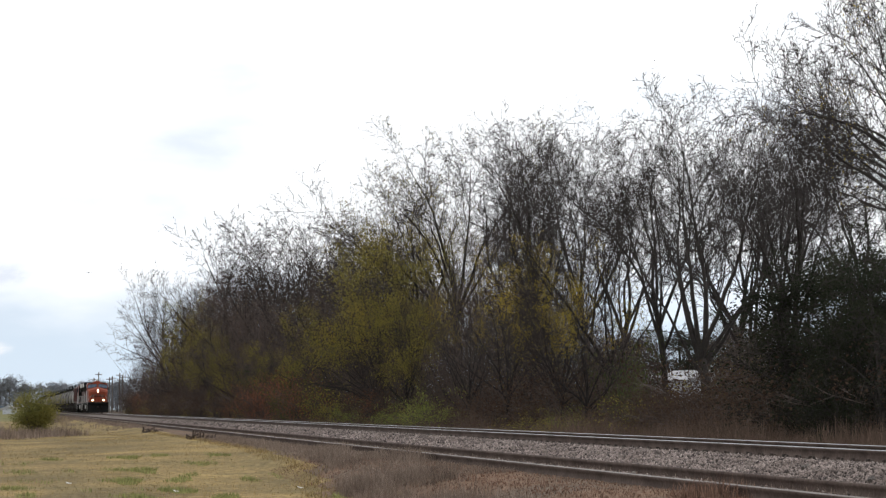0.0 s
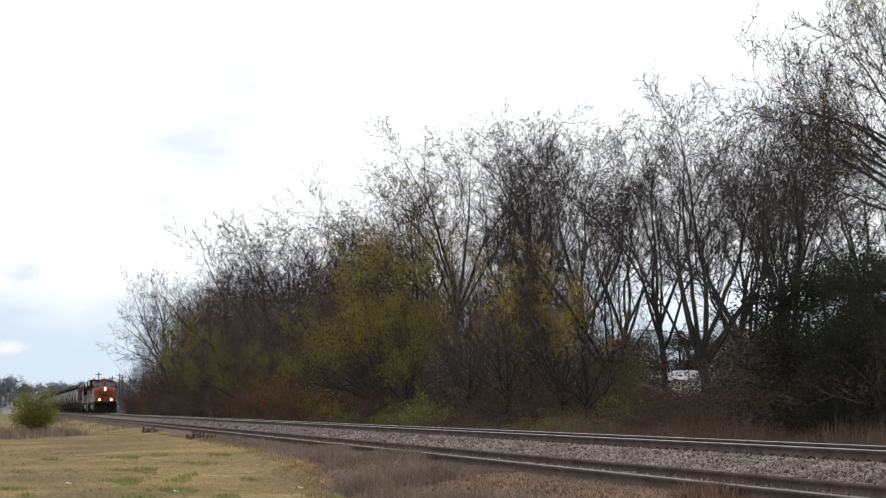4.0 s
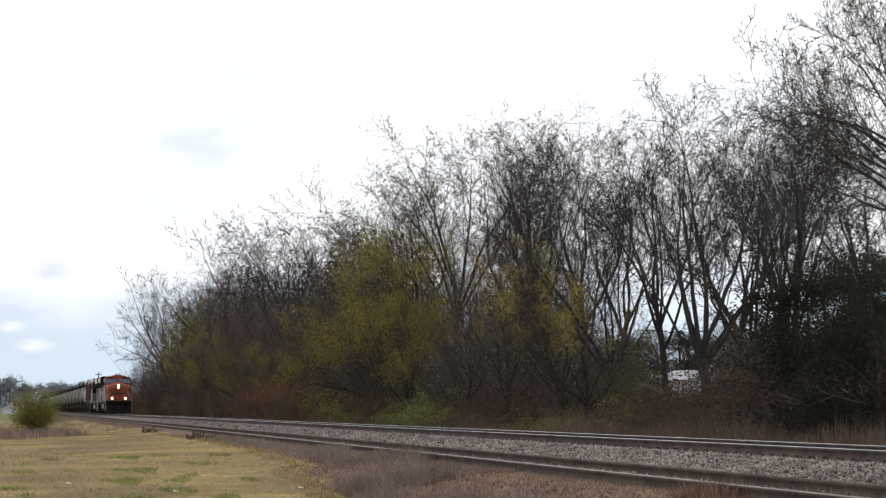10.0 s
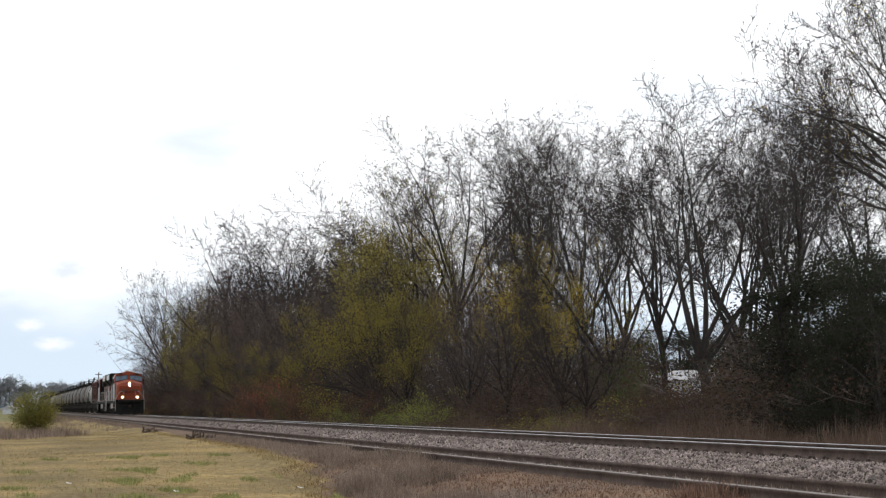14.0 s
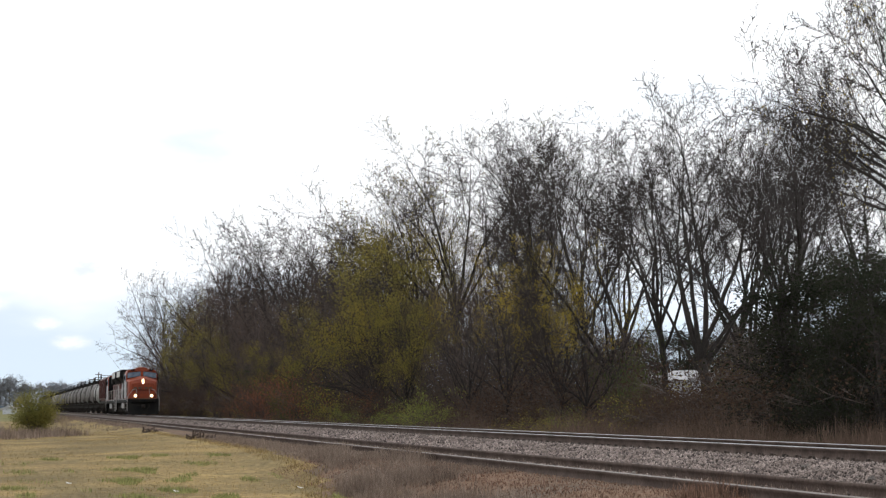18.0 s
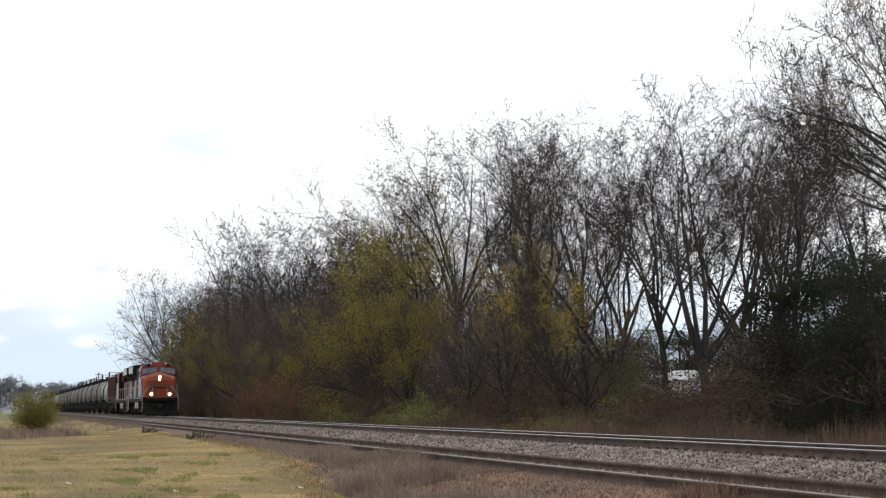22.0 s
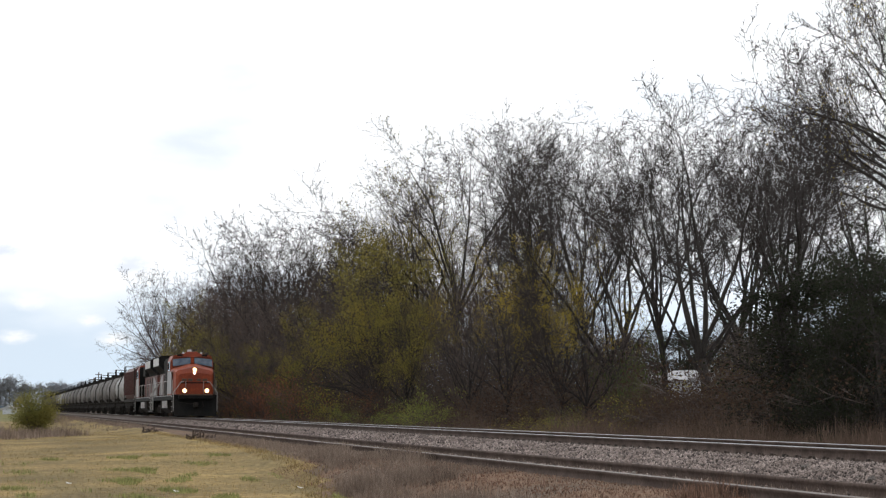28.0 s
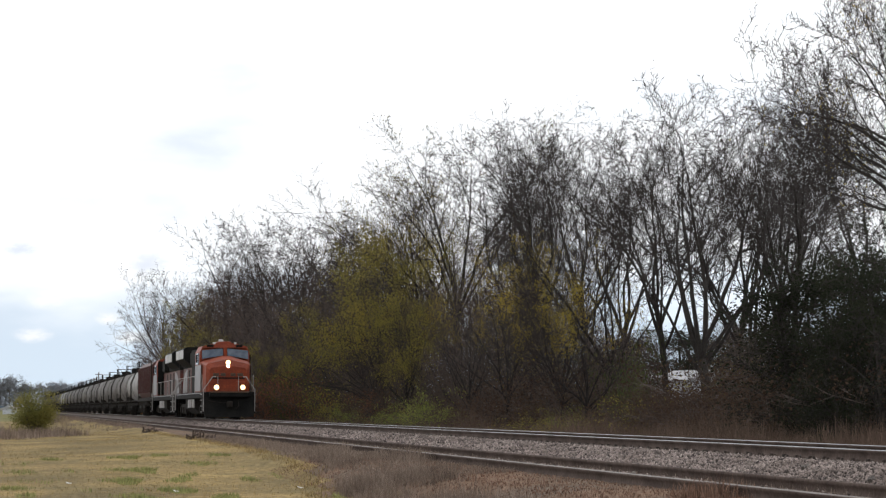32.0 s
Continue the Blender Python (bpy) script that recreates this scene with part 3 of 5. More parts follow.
def crown_wood(spec, height, seed, lean, limbs, trunk_share):
    """The orders of wood of a tree: trunk, limbs, branches and twigs. limbs: of its own, (share of the trunk, bearing, rise, length, radius), bearing 0 towards local x."""
    rng = np.random.default_rng(seed)
    stem = trunk_share or spec["trunk"]
    trunk = strands(rng, np.array([[0.0, 0.0, -0.1]]), np.array([[lean[0], lean[1], 1.0]]), np.array([height * stem]), np.array([height * spec["r"]]), 6, 0.04, 0.0, 0.3)
    if limbs is None:
        n = spec["limbs"]
        k = (np.arange(n) + rng.uniform(0.2, 0.8, n)) / n
        tilt = np.radians(spec["spread"][0] + (spec["spread"][1] - spec["spread"][0]) * (1 - k) * rng.uniform(0.7, 1.2, n))
        az = 2.4 * np.arange(n) + rng.uniform(0, 6.28)
        at = 0.55 + 0.45 * k
        d = np.stack([np.sin(tilt) * np.cos(az) + lean[0], np.sin(tilt) * np.sin(az) + lean[1], np.cos(tilt)], 1)
        length, r = height * spec["limb"] * rng.uniform(0.8, 1.1, n), height * spec["r"] * rng.uniform(0.4, 0.68, n)
    else:
        at, az, el, length, r = (np.array(c, dtype=float) for c in zip(*limbs))
        az, el = np.radians(az), np.radians(el)
        d = np.stack([np.cos(el) * np.cos(az), np.cos(el) * np.sin(az), np.sin(el)], 1)
    f = at * 5.999
    i = np.floor(f).astype(int)
    k = (f - i)[:, None]
    base = trunk[0][0, i] * (1 - k) + trunk[0][0, i + 1] * k
    arms, girth = strands(rng, base, d, length, r * 0.8, 10, 0.105, spec["bend"], 0.93)
    rise = arms[:, -1, 2] - arms[:, 0, 2]
    top = np.sort(arms[:, -1, 2])[-3]
    arms = arms[:, :1] + (arms - arms[:, :1]) * np.minimum(1.0, (top - arms[:, 0, 2]) / np.maximum(rise, 0.1))[:, None, None]
    wood = [trunk, (arms, girth)]
    for kids, start, angle, ratio, segs, wander, up in spec["orders"]:
        wood.append(sprout(rng, wood[-1], kids, start, angle, ratio, segs, wander, up, 0.6, spec["rmin"]))
    tips = np.sort(wood[-1][0][:, -1, 2])
    k = height / tips[int(len(tips) * 0.985)]
    wood = [(p * k, r) for p, r in wood]
    # the few longest whips are nipped off
    for i in range(2, len(wood)):
        keep = wood[i][0][:, :, 2].max(1) < height * (1.0 + 0.03 * rng.random(len(wood[i][0])))
        keep &= np.hypot(wood[i][0][:, :, 0], wood[i][0][:, :, 1]).max(1) < height * spec["reach"]
        wood[i] = (wood[i][0][keep], wood[i][1][keep])
    return wood, rng


def make_tree(name, kind, height, seed, label, category, leaf=None, per_tip=0, leaf_size=0.09, tuft=0.3, twig=TWIG, lean=(0, 0), group="", cluster=None, fat=1.2, limbs=None, trunk_share=None, low=0.0):
    """A tree or shrub with its trunk and limbs, its crown of twigs and, where it has them, its leaves. Stands at the origin."""
    spec = SPECS[kind]
    tree = thing(name, label, category, group)
    if "orders" in spec:
        wood, rng = crown_wood(spec, height, seed, lean, limbs, trunk_share)
        part("trunk", mesh_from("trunk", *merged([rods(wood[0], 9), rods(wood[1], 6)]), [BARK], smooth=True), None, tree)
        fine = kind == "scrub"
        pieces = [slips(w, rng, fat) if fine and i > 0 or i >= len(wood) - 3 else rods(w, 3) for i, w in enumerate(wood[2:])]
        part("crown", mesh_from("crown", *merged(pieces), [twig]), None, tree)
        ends = wood[-1][0][:, -1] if kind != "leafy" else np.concatenate([wood[-1][0][:, -1], wood[-1][0][:, 0]])
    else:
        w = Wood(seed)
        grow(w, Vector((0, 0, -0.1)), Vector((lean[0], lean[1], 1)).normalized(), height * spec["trunk"], height * spec["r"], 0, spec)
        k = height / max(s[5] for segs in w.segs.values() for s in segs)
        for lvl in w.segs:
            w.segs[lvl] = [tuple(c * k for c in s[:6]) + s[6:] for s in w.segs[lvl]]
        part("trunk", mesh_from("trunk", *tube_arrays([s for lvl in w.segs if lvl <= 1 for s in w.segs[lvl]], 6), [BARK], smooth=True), None, tree)
        last = max(w.segs)
        slim = [s for lvl in w.segs if 1 < lvl < last for s in w.segs[lvl]]
        v0, f0 = ribbon_arrays(slim, seed + 1, 1.7) if kind in ("shrub", "far") else tube_arrays(slim, 3)
        v1, f1 = ribbon_arrays(w.segs[last], seed, fat)
        part("crown", mesh_from("crown", np.concatenate([v0, v1]), np.concatenate([f0, f1 + len(v0)]), [twig]), None, tree)
        ends = np.array([tuple(p * k) for p, _ in w.tips])
        rng = np.random.default_rng(seed)
    if leaf is not None:
        if cluster is not None:
            phase, c = seed * 1.7, cluster[0]
            ends = np.array([q for q in ends if noise.noise((q[0] * c, q[1] * c + phase, q[2] * c)) > cluster[1]])
        ends = ends[ends[:, 2] > low * height * rng.uniform(0.75, 1.2, len(ends))]
        if per_tip < 1:
            ends = ends[rng.random(len(ends)) < per_tip]
        pts = np.repeat(ends, max(1, int(per_tip)), axis=0)
        pts = pts + rng.normal(0, 1, pts.shape) * np.array([tuft, tuft, tuft * 0.7])
        part("foliage", leaf_mesh("foliage", pts, leaf_size, leaf, seed), None, tree)
    return tree


def place(src, x, y, height, turn, base_height, squash=1.0):
    """Puts a copy of a tree on the ground, scaled to a height."""
    s = height / base_height
    ob = copy_thing(src, pose(x, y, ground_z(x, y) - 0.05, 0, 0, turn))
    ob.scale = (s * squash, s * squash, s)
    return ob


def settle(ob, x, y, turn=0.0):
    ob.matrix_basis = pose(x, y, ground_z(x, y) - 0.05, 0, 0, turn)
    return ob


SWAYING = []


def build_woods():
    rng = random.Random(11)
    # bare crowns along the skyline: a few grown for their own places, copies between them
    edge = make_tree("bare_tree", "spreading", 20.5, 3, "pale bare tree spreading at the end of the woods", "tree", twig=GREYTWIG, fat=1.5,
                     limbs=((0.75, 175, 20, 5.2, 0.12), (0.85, 190, 28, 6.4, 0.13), (0.9, 160, 38, 7.5, 0.14), (0.95, 200, 52, 8.5, 0.15), (1.0, 170, 66, 9.5, 0.15), (1.0, 60, 76, 11, 0.16), (1.0, 300, 64, 10, 0.14), (0.9, 20, 52, 9, 0.13), (0.7, 350, 30, 7, 0.12)))
    settle(edge, 23.2, 316, -4).scale = (1.1, 1.1, 1.12)
    tall = make_tree("bare_tree", "distant", 20.4, 8, "tall bare tree with a few brown leaves still hanging", "tree", leaf=DRYLEAF, per_tip=0.6, leaf_size=0.085, tuft=0.1, cluster=(0.25, -0.1), group="bare crowns", fat=1.8)
    settle(tall, 21.5, 195, 0).scale = (0.95, 0.95, 0.95)
    wide = make_tree("leaning_tree", "vase", 18.0, 21, "large bare tree leaning from the woods with sparse olive leaves", "tree", leaf=OLIVE, per_tip=0.8, leaf_size=0.05, tuft=0.08, cluster=(0.3, -0.2), lean=(-0.12, 0.0), twig=GREYTWIG, fat=1.8,
                     limbs=((0.8, 176, 37, 7.6, 0.15), (0.9, 185, 42, 6.8, 0.12), (0.96, 165, 48, 6.0, 0.13), (1.0, 195, 60, 7.0, 0.14), (1.0, 120, 80, 10.4, 0.17), (1.0, 5, 80, 10.6, 0.16), (0.97, 350, 66, 9.6, 0.14), (0.92, 20, 54, 8.0, 0.12), (0.9, 90, 60, 8.0, 0.12), (0.9, 270, 60, 8.0, 0.12)))
    settle(wide, 23.6, 103.5, -13).scale = (0.84, 0.84, 0.93)
    rods_tree = make_tree("bare_tree", "upright", 15.0, 33, "slender bare tree crowded with grey upward branches", "tree", group="bare crowns", twig=GREYTWIG, fat=1.5)
    settle(rods_tree, 25, 97.9, 0)
    fork = make_tree("bare_tree", "vase", 12.6, 47, "wide bare tree with dark forked limbs against the sky", "tree", group="bare crowns", fat=1.4, trunk_share=0.24,
                     limbs=((0.75, 176, 52, 7.0, 0.085), (0.8, 184, 64, 8.2, 0.11), (0.9, 150, 76, 8.8, 0.12), (0.95, 250, 84, 8.8, 0.12), (1.0, 20, 84, 9.0, 0.12), (1.0, 350, 72, 8.6, 0.12), (0.9, 5, 60, 8.0, 0.10), (0.85, 15, 48, 6.8, 0.085), (0.85, 90, 62, 7.6, 0.1)))
    settle(fork, 23.3, 64.3, -20).scale = (0.97, 0.97, 0.97)
    t = make_tree("leaning_tree", "vase", 9.4, 52, "dark bare tree leaning over the trackside scrub", "tree", lean=(-0.65, 0.0),
                  limbs=((0.8, 160, 66, 6.2, 0.06), (0.9, 180, 54, 6.4, 0.07), (1.0, 190, 62, 6.8, 0.08), (1.0, 60, 78, 7.2, 0.07), (0.85, 20, 72, 6.4, 0.06)))
    settle(t, 22.9, 69.4, -18)
    big = make_tree("bare_tree", "vase", 12.8, 61, "big dark bare tree with some yellow leaves", "tree", leaf=YELLOW, per_tip=0.5, leaf_size=0.03, tuft=0.08, cluster=(0.5, 0.3), group="bare crowns", trunk_share=0.5, fat=1.5,
                    limbs=((0.92, 178, 28, 5.4, 0.1), (0.97, 184, 40, 5.4, 0.08), (0.98, 174, 52, 5.6, 0.08), (1.0, 184, 66, 6.2, 0.09), (0.9, 172, 12, 4.4, 0.07), (1.0, 20, 80, 7.0, 0.12), (0.9, 330, 50, 5.6, 0.10), (0.95, 255, 58, 6.0, 0.09), (0.95, 120, 50, 5.6, 0.09), (0.97, 168, 36, 5.0, 0.07)))
    settle(big, 21.9, 45.2, -26).scale = (0.68, 0.68, 0.93)
    for src, base, rows in (
        (tall, 20.4, ((22, 243, 16.6, 94), (22, 216, 16.0, 39), (22, 171, 17.6, 148), (23, 160, 17.8, 293), (22, 148, 15.4, 162), (22, 134, 13.8, 33))),
        (rods_tree, 15.0, ((25, 140, 14.4, 216), (22.5, 127, 13.0, 130), (24.5, 118, 15.4, 262), (24, 89.5, 14.6, 316), (24.5, 82.8, 13.8, 200), (26, 77, 13.0, 250), (23.6, 58.0, 11.6, 120), (23.8, 52.2, 10.0, 210), (28.5, 92, 13.2, 80), (27.5, 68.5, 12.2, 140), (29.5, 79, 12.4, 45), (26, 49.5, 9.6, 70))),
        (fork, 12.6, ((27.5, 72, 11.0, 182),)),
        (big, 12.8, ((24.4, 49.6, 12.6, -30),)),
    ):
        for x, y, h, a in rows:
            SWAYING.append(place(src, x, y, h * rng.uniform(0.96, 1.02), a, base, 0.66 if src is big else rng.uniform(0.95, 1.1)))
    SWAYING.extend([edge, tall, wide, rods_tree, fork, big])
    # trees still in leaf
    olive = make_tree("autumn_tree", "leafy", 11.0, 70, "rounded tree in dull olive-yellow autumn leaf", "tree", leaf=OLIVE, per_tip=8, leaf_size=0.052, tuft=0.24, cluster=(0.35, -0.05), low=0.32, group="autumn trees")
    settle(olive, 20.0, 107, 0).scale = (0.68, 0.68, 1.0)
    for x, y, h, a, k in ((20.2, 114, 11.0, 90, 1.0), (20.4, 101.5, 10.6, 210, 0.9), (19.4, 98, 7.0, 140, 0.9), (19.8, 228, 14.4, 40, 0.8), (19.4, 206, 10.8, 170, 0.9), (18.8, 186, 8.6, 250, 1.1), (18.6, 171, 6.4, 10, 1.1), (19.2, 131, 8.2, 120, 0.9), (19.0, 148, 6.0, 200, 1.1)):
        place(olive, x, y, h, a, 11.0, 0.68 * k)
    gold = make_tree("autumn_tree", "leafy", 7.2, 74, "small tree with clumps of bright yellow leaves", "tree", leaf=YELLOW, per_tip=7, leaf_size=0.03, tuft=0.15, cluster=(0.5, 0.28), low=0.7, group="autumn trees")
    settle(gold, 19.5, 77.6, 0).scale = (0.8, 0.8, 1.02)
    for x, y, h, a, k in ((20.6, 74.0, 7.9, 130, 0.5), (19.8, 70.6, 6.0, 220, 0.85), (19.2, 65.4, 4.7, 90, 0.9), (19.6, 108, 7.0, 60, 0.65), (19.4, 84.0, 6.0, 300, 0.6)):
        place(gold, x, y, h, a, 7.2, k)
    # evergreens
    cedar = make_tree("cedar", "conifer", 6.4, 80, "dense dark evergreen cedar", "tree", leaf=EVERGREEN, per_tip=5, leaf_size=0.042, tuft=0.15, group="cedars")
    settle(cedar, 19.6, 48.1, 0).scale = (1.1, 1.1, 0.72)
    for x, y, h, a in ((20.2, 48.1, 4.8, 90), (19.0, 43.2, 4.6, 180), (18.5, 40.3, 4.6, 20), (20.8, 46.3, 5.1, 60), (17.9, 41.5, 3.0, 300), (20.4, 40.5, 5.0, 30), (21.5, 50.0, 5.5, 75), (21.5, 45.0, 5.6, 140), (22.0, 42.5, 5.6, 210), (20.2, 43.6, 5.2, 250), (69, 205, 9.4, 40), (72, 208, 10.0, 100), (75, 210, 9.8, 160), (78, 213, 10.0, 220), (66, 207, 9.4, 280)):
        place(cedar, x, y, h, a, 6.4, rng.uniform(0.9, 1.15) * (1.0 if y < 100 else 1.7))
    # thickets that close the wood below the crowns
    scrubs = [make_tree("scrub_tree", "scrub", 8.0, s, "dense grey-brown leafless scrub tree in the thicket", "tree", leaf=lf, per_tip=0.6, leaf_size=0.04, tuft=0.12, twig=THICKET, cluster=(0.3, c), group="thicket", fat=1.3)
              for s, lf, c in ((91, DRYLEAF, 0.0), (92, DRYLEAF, -0.1), (93, OLIVE, 0.15))]
    line_y, line_h = [55, 60, 69, 77, 86, 97, 110, 124, 149, 187, 250, 275, 300, 340, 364], [2.2, 2.6, 4.2, 6.0, 7.4, 8.6, 9.4, 9.8, 11.6, 14.0, 14.5, 11.5, 9.5, 8.0, 5.0]
    spots = []
    y = 364.0
    while y > 54:
        h = float(np.interp(y, line_y, line_h))
        spots.append((rng.uniform(20.5, 22.5), y, h * rng.uniform(0.8, 1.05)))
        if y > 66:
            spots.append((rng.uniform(25.5, 29), y + rng.uniform(-2, 2), h * (1.1 if y > 136 or y < 72 else 1.38) * rng.uniform(0.85, 1.05)))
        if h > 7:
            spots.append((rng.uniform(19.6, 20.6), y, h * rng.uniform(0.4, 0.6)))
        y -= float(np.interp(y, [55, 120, 255], [3.2, 5.2, 9.0])) * rng.uniform(0.85, 1.15)
    for y in np.arange(72, 160, 4.5):
        if not 0.325 < 35 / y < 0.365:
            spots.append((rng.uniform(33, 37), float(y), rng.uniform(3.5, 5.5)))
    for y in np.arange(66, 96, 1.6):
        spots.append((rng.uniform(26, 30), float(y), 4.7))
    for x, y in ((23, 50), (25, 45), (28, 52), (26, 40), (24, 37)):
        spots.append((x, y, rng.uniform(2.6, 3.6)))
    spots = [s for s in spots if not (0.328 < s[0] / s[1] < 0.364 and 22 < s[0] < 50)]
    # a low gap through which the house behind can be seen
    spots = [(x, y, 1.4 if 0.334 < x / y < 0.358 and x < 25 else h) for x, y, h in spots]
    spots = [(x, y, min(h, 4.7 if not 0.334 < x / y < 0.358 else 2.3) if 0.3 < x / y < 0.42 and y < 90 else h) for x, y, h in spots]
    used = set()
    for i, (x, y, h) in enumerate(spots):
        k = i % 3 if y < 215 else i % 2
        if k not in used:
            used.add(k)
            settle(scrubs[k], x, y, rng.uniform(0, 360)).scale = (h / 8.0 * 1.1, h / 8.0 * 1.1, h / 8.0)
        else:
            place(scrubs[k], x, y, h, rng.uniform(0, 360), 8.0, rng.uniform(1.0, 1.3 if y < 90 else 1.15))
    # shrubs along the foot of the woods
    kinds = ((GREEN, "low green shrub beside the track"), (RUSSET, "reddish-brown shrub beside the track"), (DRYLEAF, "dry brown shrub beside the track"), (OLIVE, "yellow-green shrub beside the track"), (LIME, "low bright green shrub beside the track"))
    shrubs = [make_tree("shrub", "shrub", 1.8, 110 + i, lab, "shrub", leaf=lf, per_tip=7 if i in (0, 4) else 5, leaf_size=0.03, tuft=0.13, twig=THICKET, group="trackside shrubs") for i, (lf, lab) in enumerate(kinds)]
    spots = [(4, 17.5, 82, 1.9), (4, 17.3, 84.5, 1.5), (4, 17.2, 89, 1.3), (4, 17.3, 94, 1.3), (4, 17.5, 105, 1.5), (4, 17.6, 63, 1.1), (0, 18.6, 129, 4.2), (0, 18.3, 126.5, 3.2), (3, 17.6, 62, 1.2), (3, 17.8, 68, 1.1),
             (1, 17.9, 141, 3.8), (1, 17.9, 147, 3.0), (1, 17.9, 123.5, 2.8), (1, 18.2, 132, 4.2), (1, 18.6, 128, 3.2), (1, 18.5, 136, 3.4), (0, 20.5, 65, 4.0), (0, 19.8, 62.5, 3.0)]
    for y in np.arange(38, 318, 2.8):
        spots.append((rng.choice((1, 2, 2, 2, 3, 2, 2)), rng.uniform(18.8, 20.2), float(y), rng.uniform(1.3, 2.6) * (1.0 if y < 120 else 1.6)))
    for k in range(22):
        y = rng.uniform(56, 66)
        spots.append((2, y * rng.uniform(0.326, 0.366), y, rng.uniform(1.3, 1.75)))
    for y in np.arange(46, 150, 2.0):
        spots.append((2, rng.uniform(21.5, 24.5), float(y), rng.uniform(2.2, 3.4)))
    spots = [(k, x, y, min(h, 1.6) if 0.322 < x / y < 0.368 else h) for k, x, y, h in spots]
    seen = set()
    for k, x, y, h in spots:
        if k not in seen:
            seen.add(k)
            settle(shrubs[k], x, y, rng.uniform(0, 360)).scale = (h / 1.8,) * 3
        else:
            place(shrubs[k], x, y, h, rng.uniform(0, 360), 1.8, 0.32 if (x, y) in ((20.5, 65), (19.8, 62.5)) else 0.6 if k == 0 else 0.8 if k == 4 else rng.uniform(0.7, 0.9) if y > 110 else rng.uniform(1.0, 1.4))
    # the bush on the lawn
    bush = make_tree("lawn_bush", "bush", 2.5, 130, "round yellow-green bush on the dry lawn", "bush", leaf=BUSHLEAF, per_tip=20, leaf_size=0.034, tuft=0.24, cluster=(0.9, -0.42), low=0.08)
    settle(bush, 1.35, 103, 0).scale = (1.14, 1.14, 0.98)
    # far line of trees across the field, distance haze mixed into their colour
    far = make_tree("far_tree", "far", 12.0, 140, "distant grey-brown leafless tree", "tree", leaf=FARWOOD_HAZED, per_tip=4, leaf_size=0.11, tuft=0.35, twig=FARWOOD_HAZED, group="far trees", fat=2.5)
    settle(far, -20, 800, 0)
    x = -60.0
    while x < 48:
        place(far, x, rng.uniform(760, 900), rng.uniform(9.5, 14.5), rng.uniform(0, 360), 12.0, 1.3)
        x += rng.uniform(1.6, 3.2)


build_woods()


# ---- grass and weeds ----
def patchy(x, y):
    return max(0.0, noise.noise((x * 1.5, y * 0.5, 2.0)) * 5.0 - 1.0) * (1.0 if 2.2 < x < 5.6 else 0.4)


blades("lawn_grass", "short dry straw-coloured lawn grass", "grass", STRAW, 50000, (-3, 6.2), (28, 110), 0.04, 0.007, 1, near=1.6, keep=lambda x, y: 0.75 + 1.1 * noise.noise((x * 0.5, y * 0.12, 1.0)))
blades("green_grass", "green tufts in the dry lawn", "grass", GRASS, 90000, (-1, 5.6), (30, 52), 0.09, 0.006, 2, near=1.5, keep=patchy)
blades("lawn_edge_grass", "taller pale grass at the edge of the lawn", "grass", STRAW, 26000, (4.6, 6.7), (30, 100), 0.09, 0.006, 5, keep=lambda x, y: 1.1 - abs(x - lawn_edge(y) + 0.3) * 3.0)
blades("dead_weeds", "grey-brown dead weeds beside the siding", "weeds", WEED, 90000, (4.6, 6.95), (25, 78), 0.24, 0.0034, 3, near=1.2, lean=0.9, ragged=True, keep=lambda x, y: (0.5 + 1.4 * noise.noise((x * 1.1, y * 0.25, 3.0)) if x > lawn_edge(y) + 0.05 else 0.0) * min(1.0, max(0.15, (74 - y) / 16)))
blades("russet_weeds", "russet creeping weeds along the siding rail", "weeds", RUSTWEED, 40000, (5.6, 8.05), (14, 44), 0.045, 0.007, 4, near=1.3, lean=1.1)
blades("siding_weeds", "sparse dry weeds between the siding rails", "weeds", WEED, 5000, (8.25, 9.6), (16, 90), 0.09, 0.006, 7, lean=0.6)
blades("tall_dead_grass", "tall tan dead grass along the foot of the woods", "grass", TANWEED, 52000, (15.8, 19.2), (24, 150), 0.68, 0.0045, 6, near=1.6, lean=0.55, ragged=True, keep=lambda x, y: 1.0 if y < 60 else 0.35 if y < 78 else 0.15)
blades("low_weeds", "low grey-brown weeds along the siding", "weeds", WEED, 22000, (6.5, 8.0), (31, 80), 0.1, 0.0045, 14, near=1.2, lean=0.9)
blades("bush_weeds", "grey-brown weeds standing round the lawn bush", "weeds", WEED, 34000, (-5, 6), (76, 130), 0.42, 0.011, 8, ragged=True, lean=0.9, keep=lambda x, y: 1.6 * math.exp(-((x - 0.9) / 2.3) ** 2 - ((y - 100) / 13) ** 2) + 0.4 * noise.noise((x * 0.8, y * 0.2, 7.0)) - 0.25)
blades("verge_weeds", "low brown weeds between the lawn and the tracks", "weeds", WEED, 20000, (1.5, 7.9), (112, 280), 0.22, 0.01, 9, near=1.2, ragged=True, keep=lambda x, y: (0.85 if x > 6.6 or y > 200 else 0.1) + 0.6 * noise.noise((x * 0.5, y * 0.1, 9.0)) - max(0.0, (4.0 - x) * 0.3))

blades("rail_weeds", "grey-brown weeds grown over the siding rail", "weeds", WEED, 16000, (7.3, 8.35), (38, 50), 0.24, 0.004, 21, lean=0.8, ragged=True, keep=lambda x, y: 0.35 + 1.2 * noise.noise((x * 0.8, y * 0.35, 5.0)) - max(0.0, (x - 7.8) * 0.9))
blades("sunk_rail_weeds", "russet weeds over the sunken end of the siding rail", "weeds", RUSTWEED, 9000, (7.5, 8.45), (14, 22.5), 0.16, 0.005, 22, lean=0.8, ragged=True, keep=lambda x, y: 0.3 + 1.2 * noise.noise((x * 0.8, y * 0.8, 6.0)))


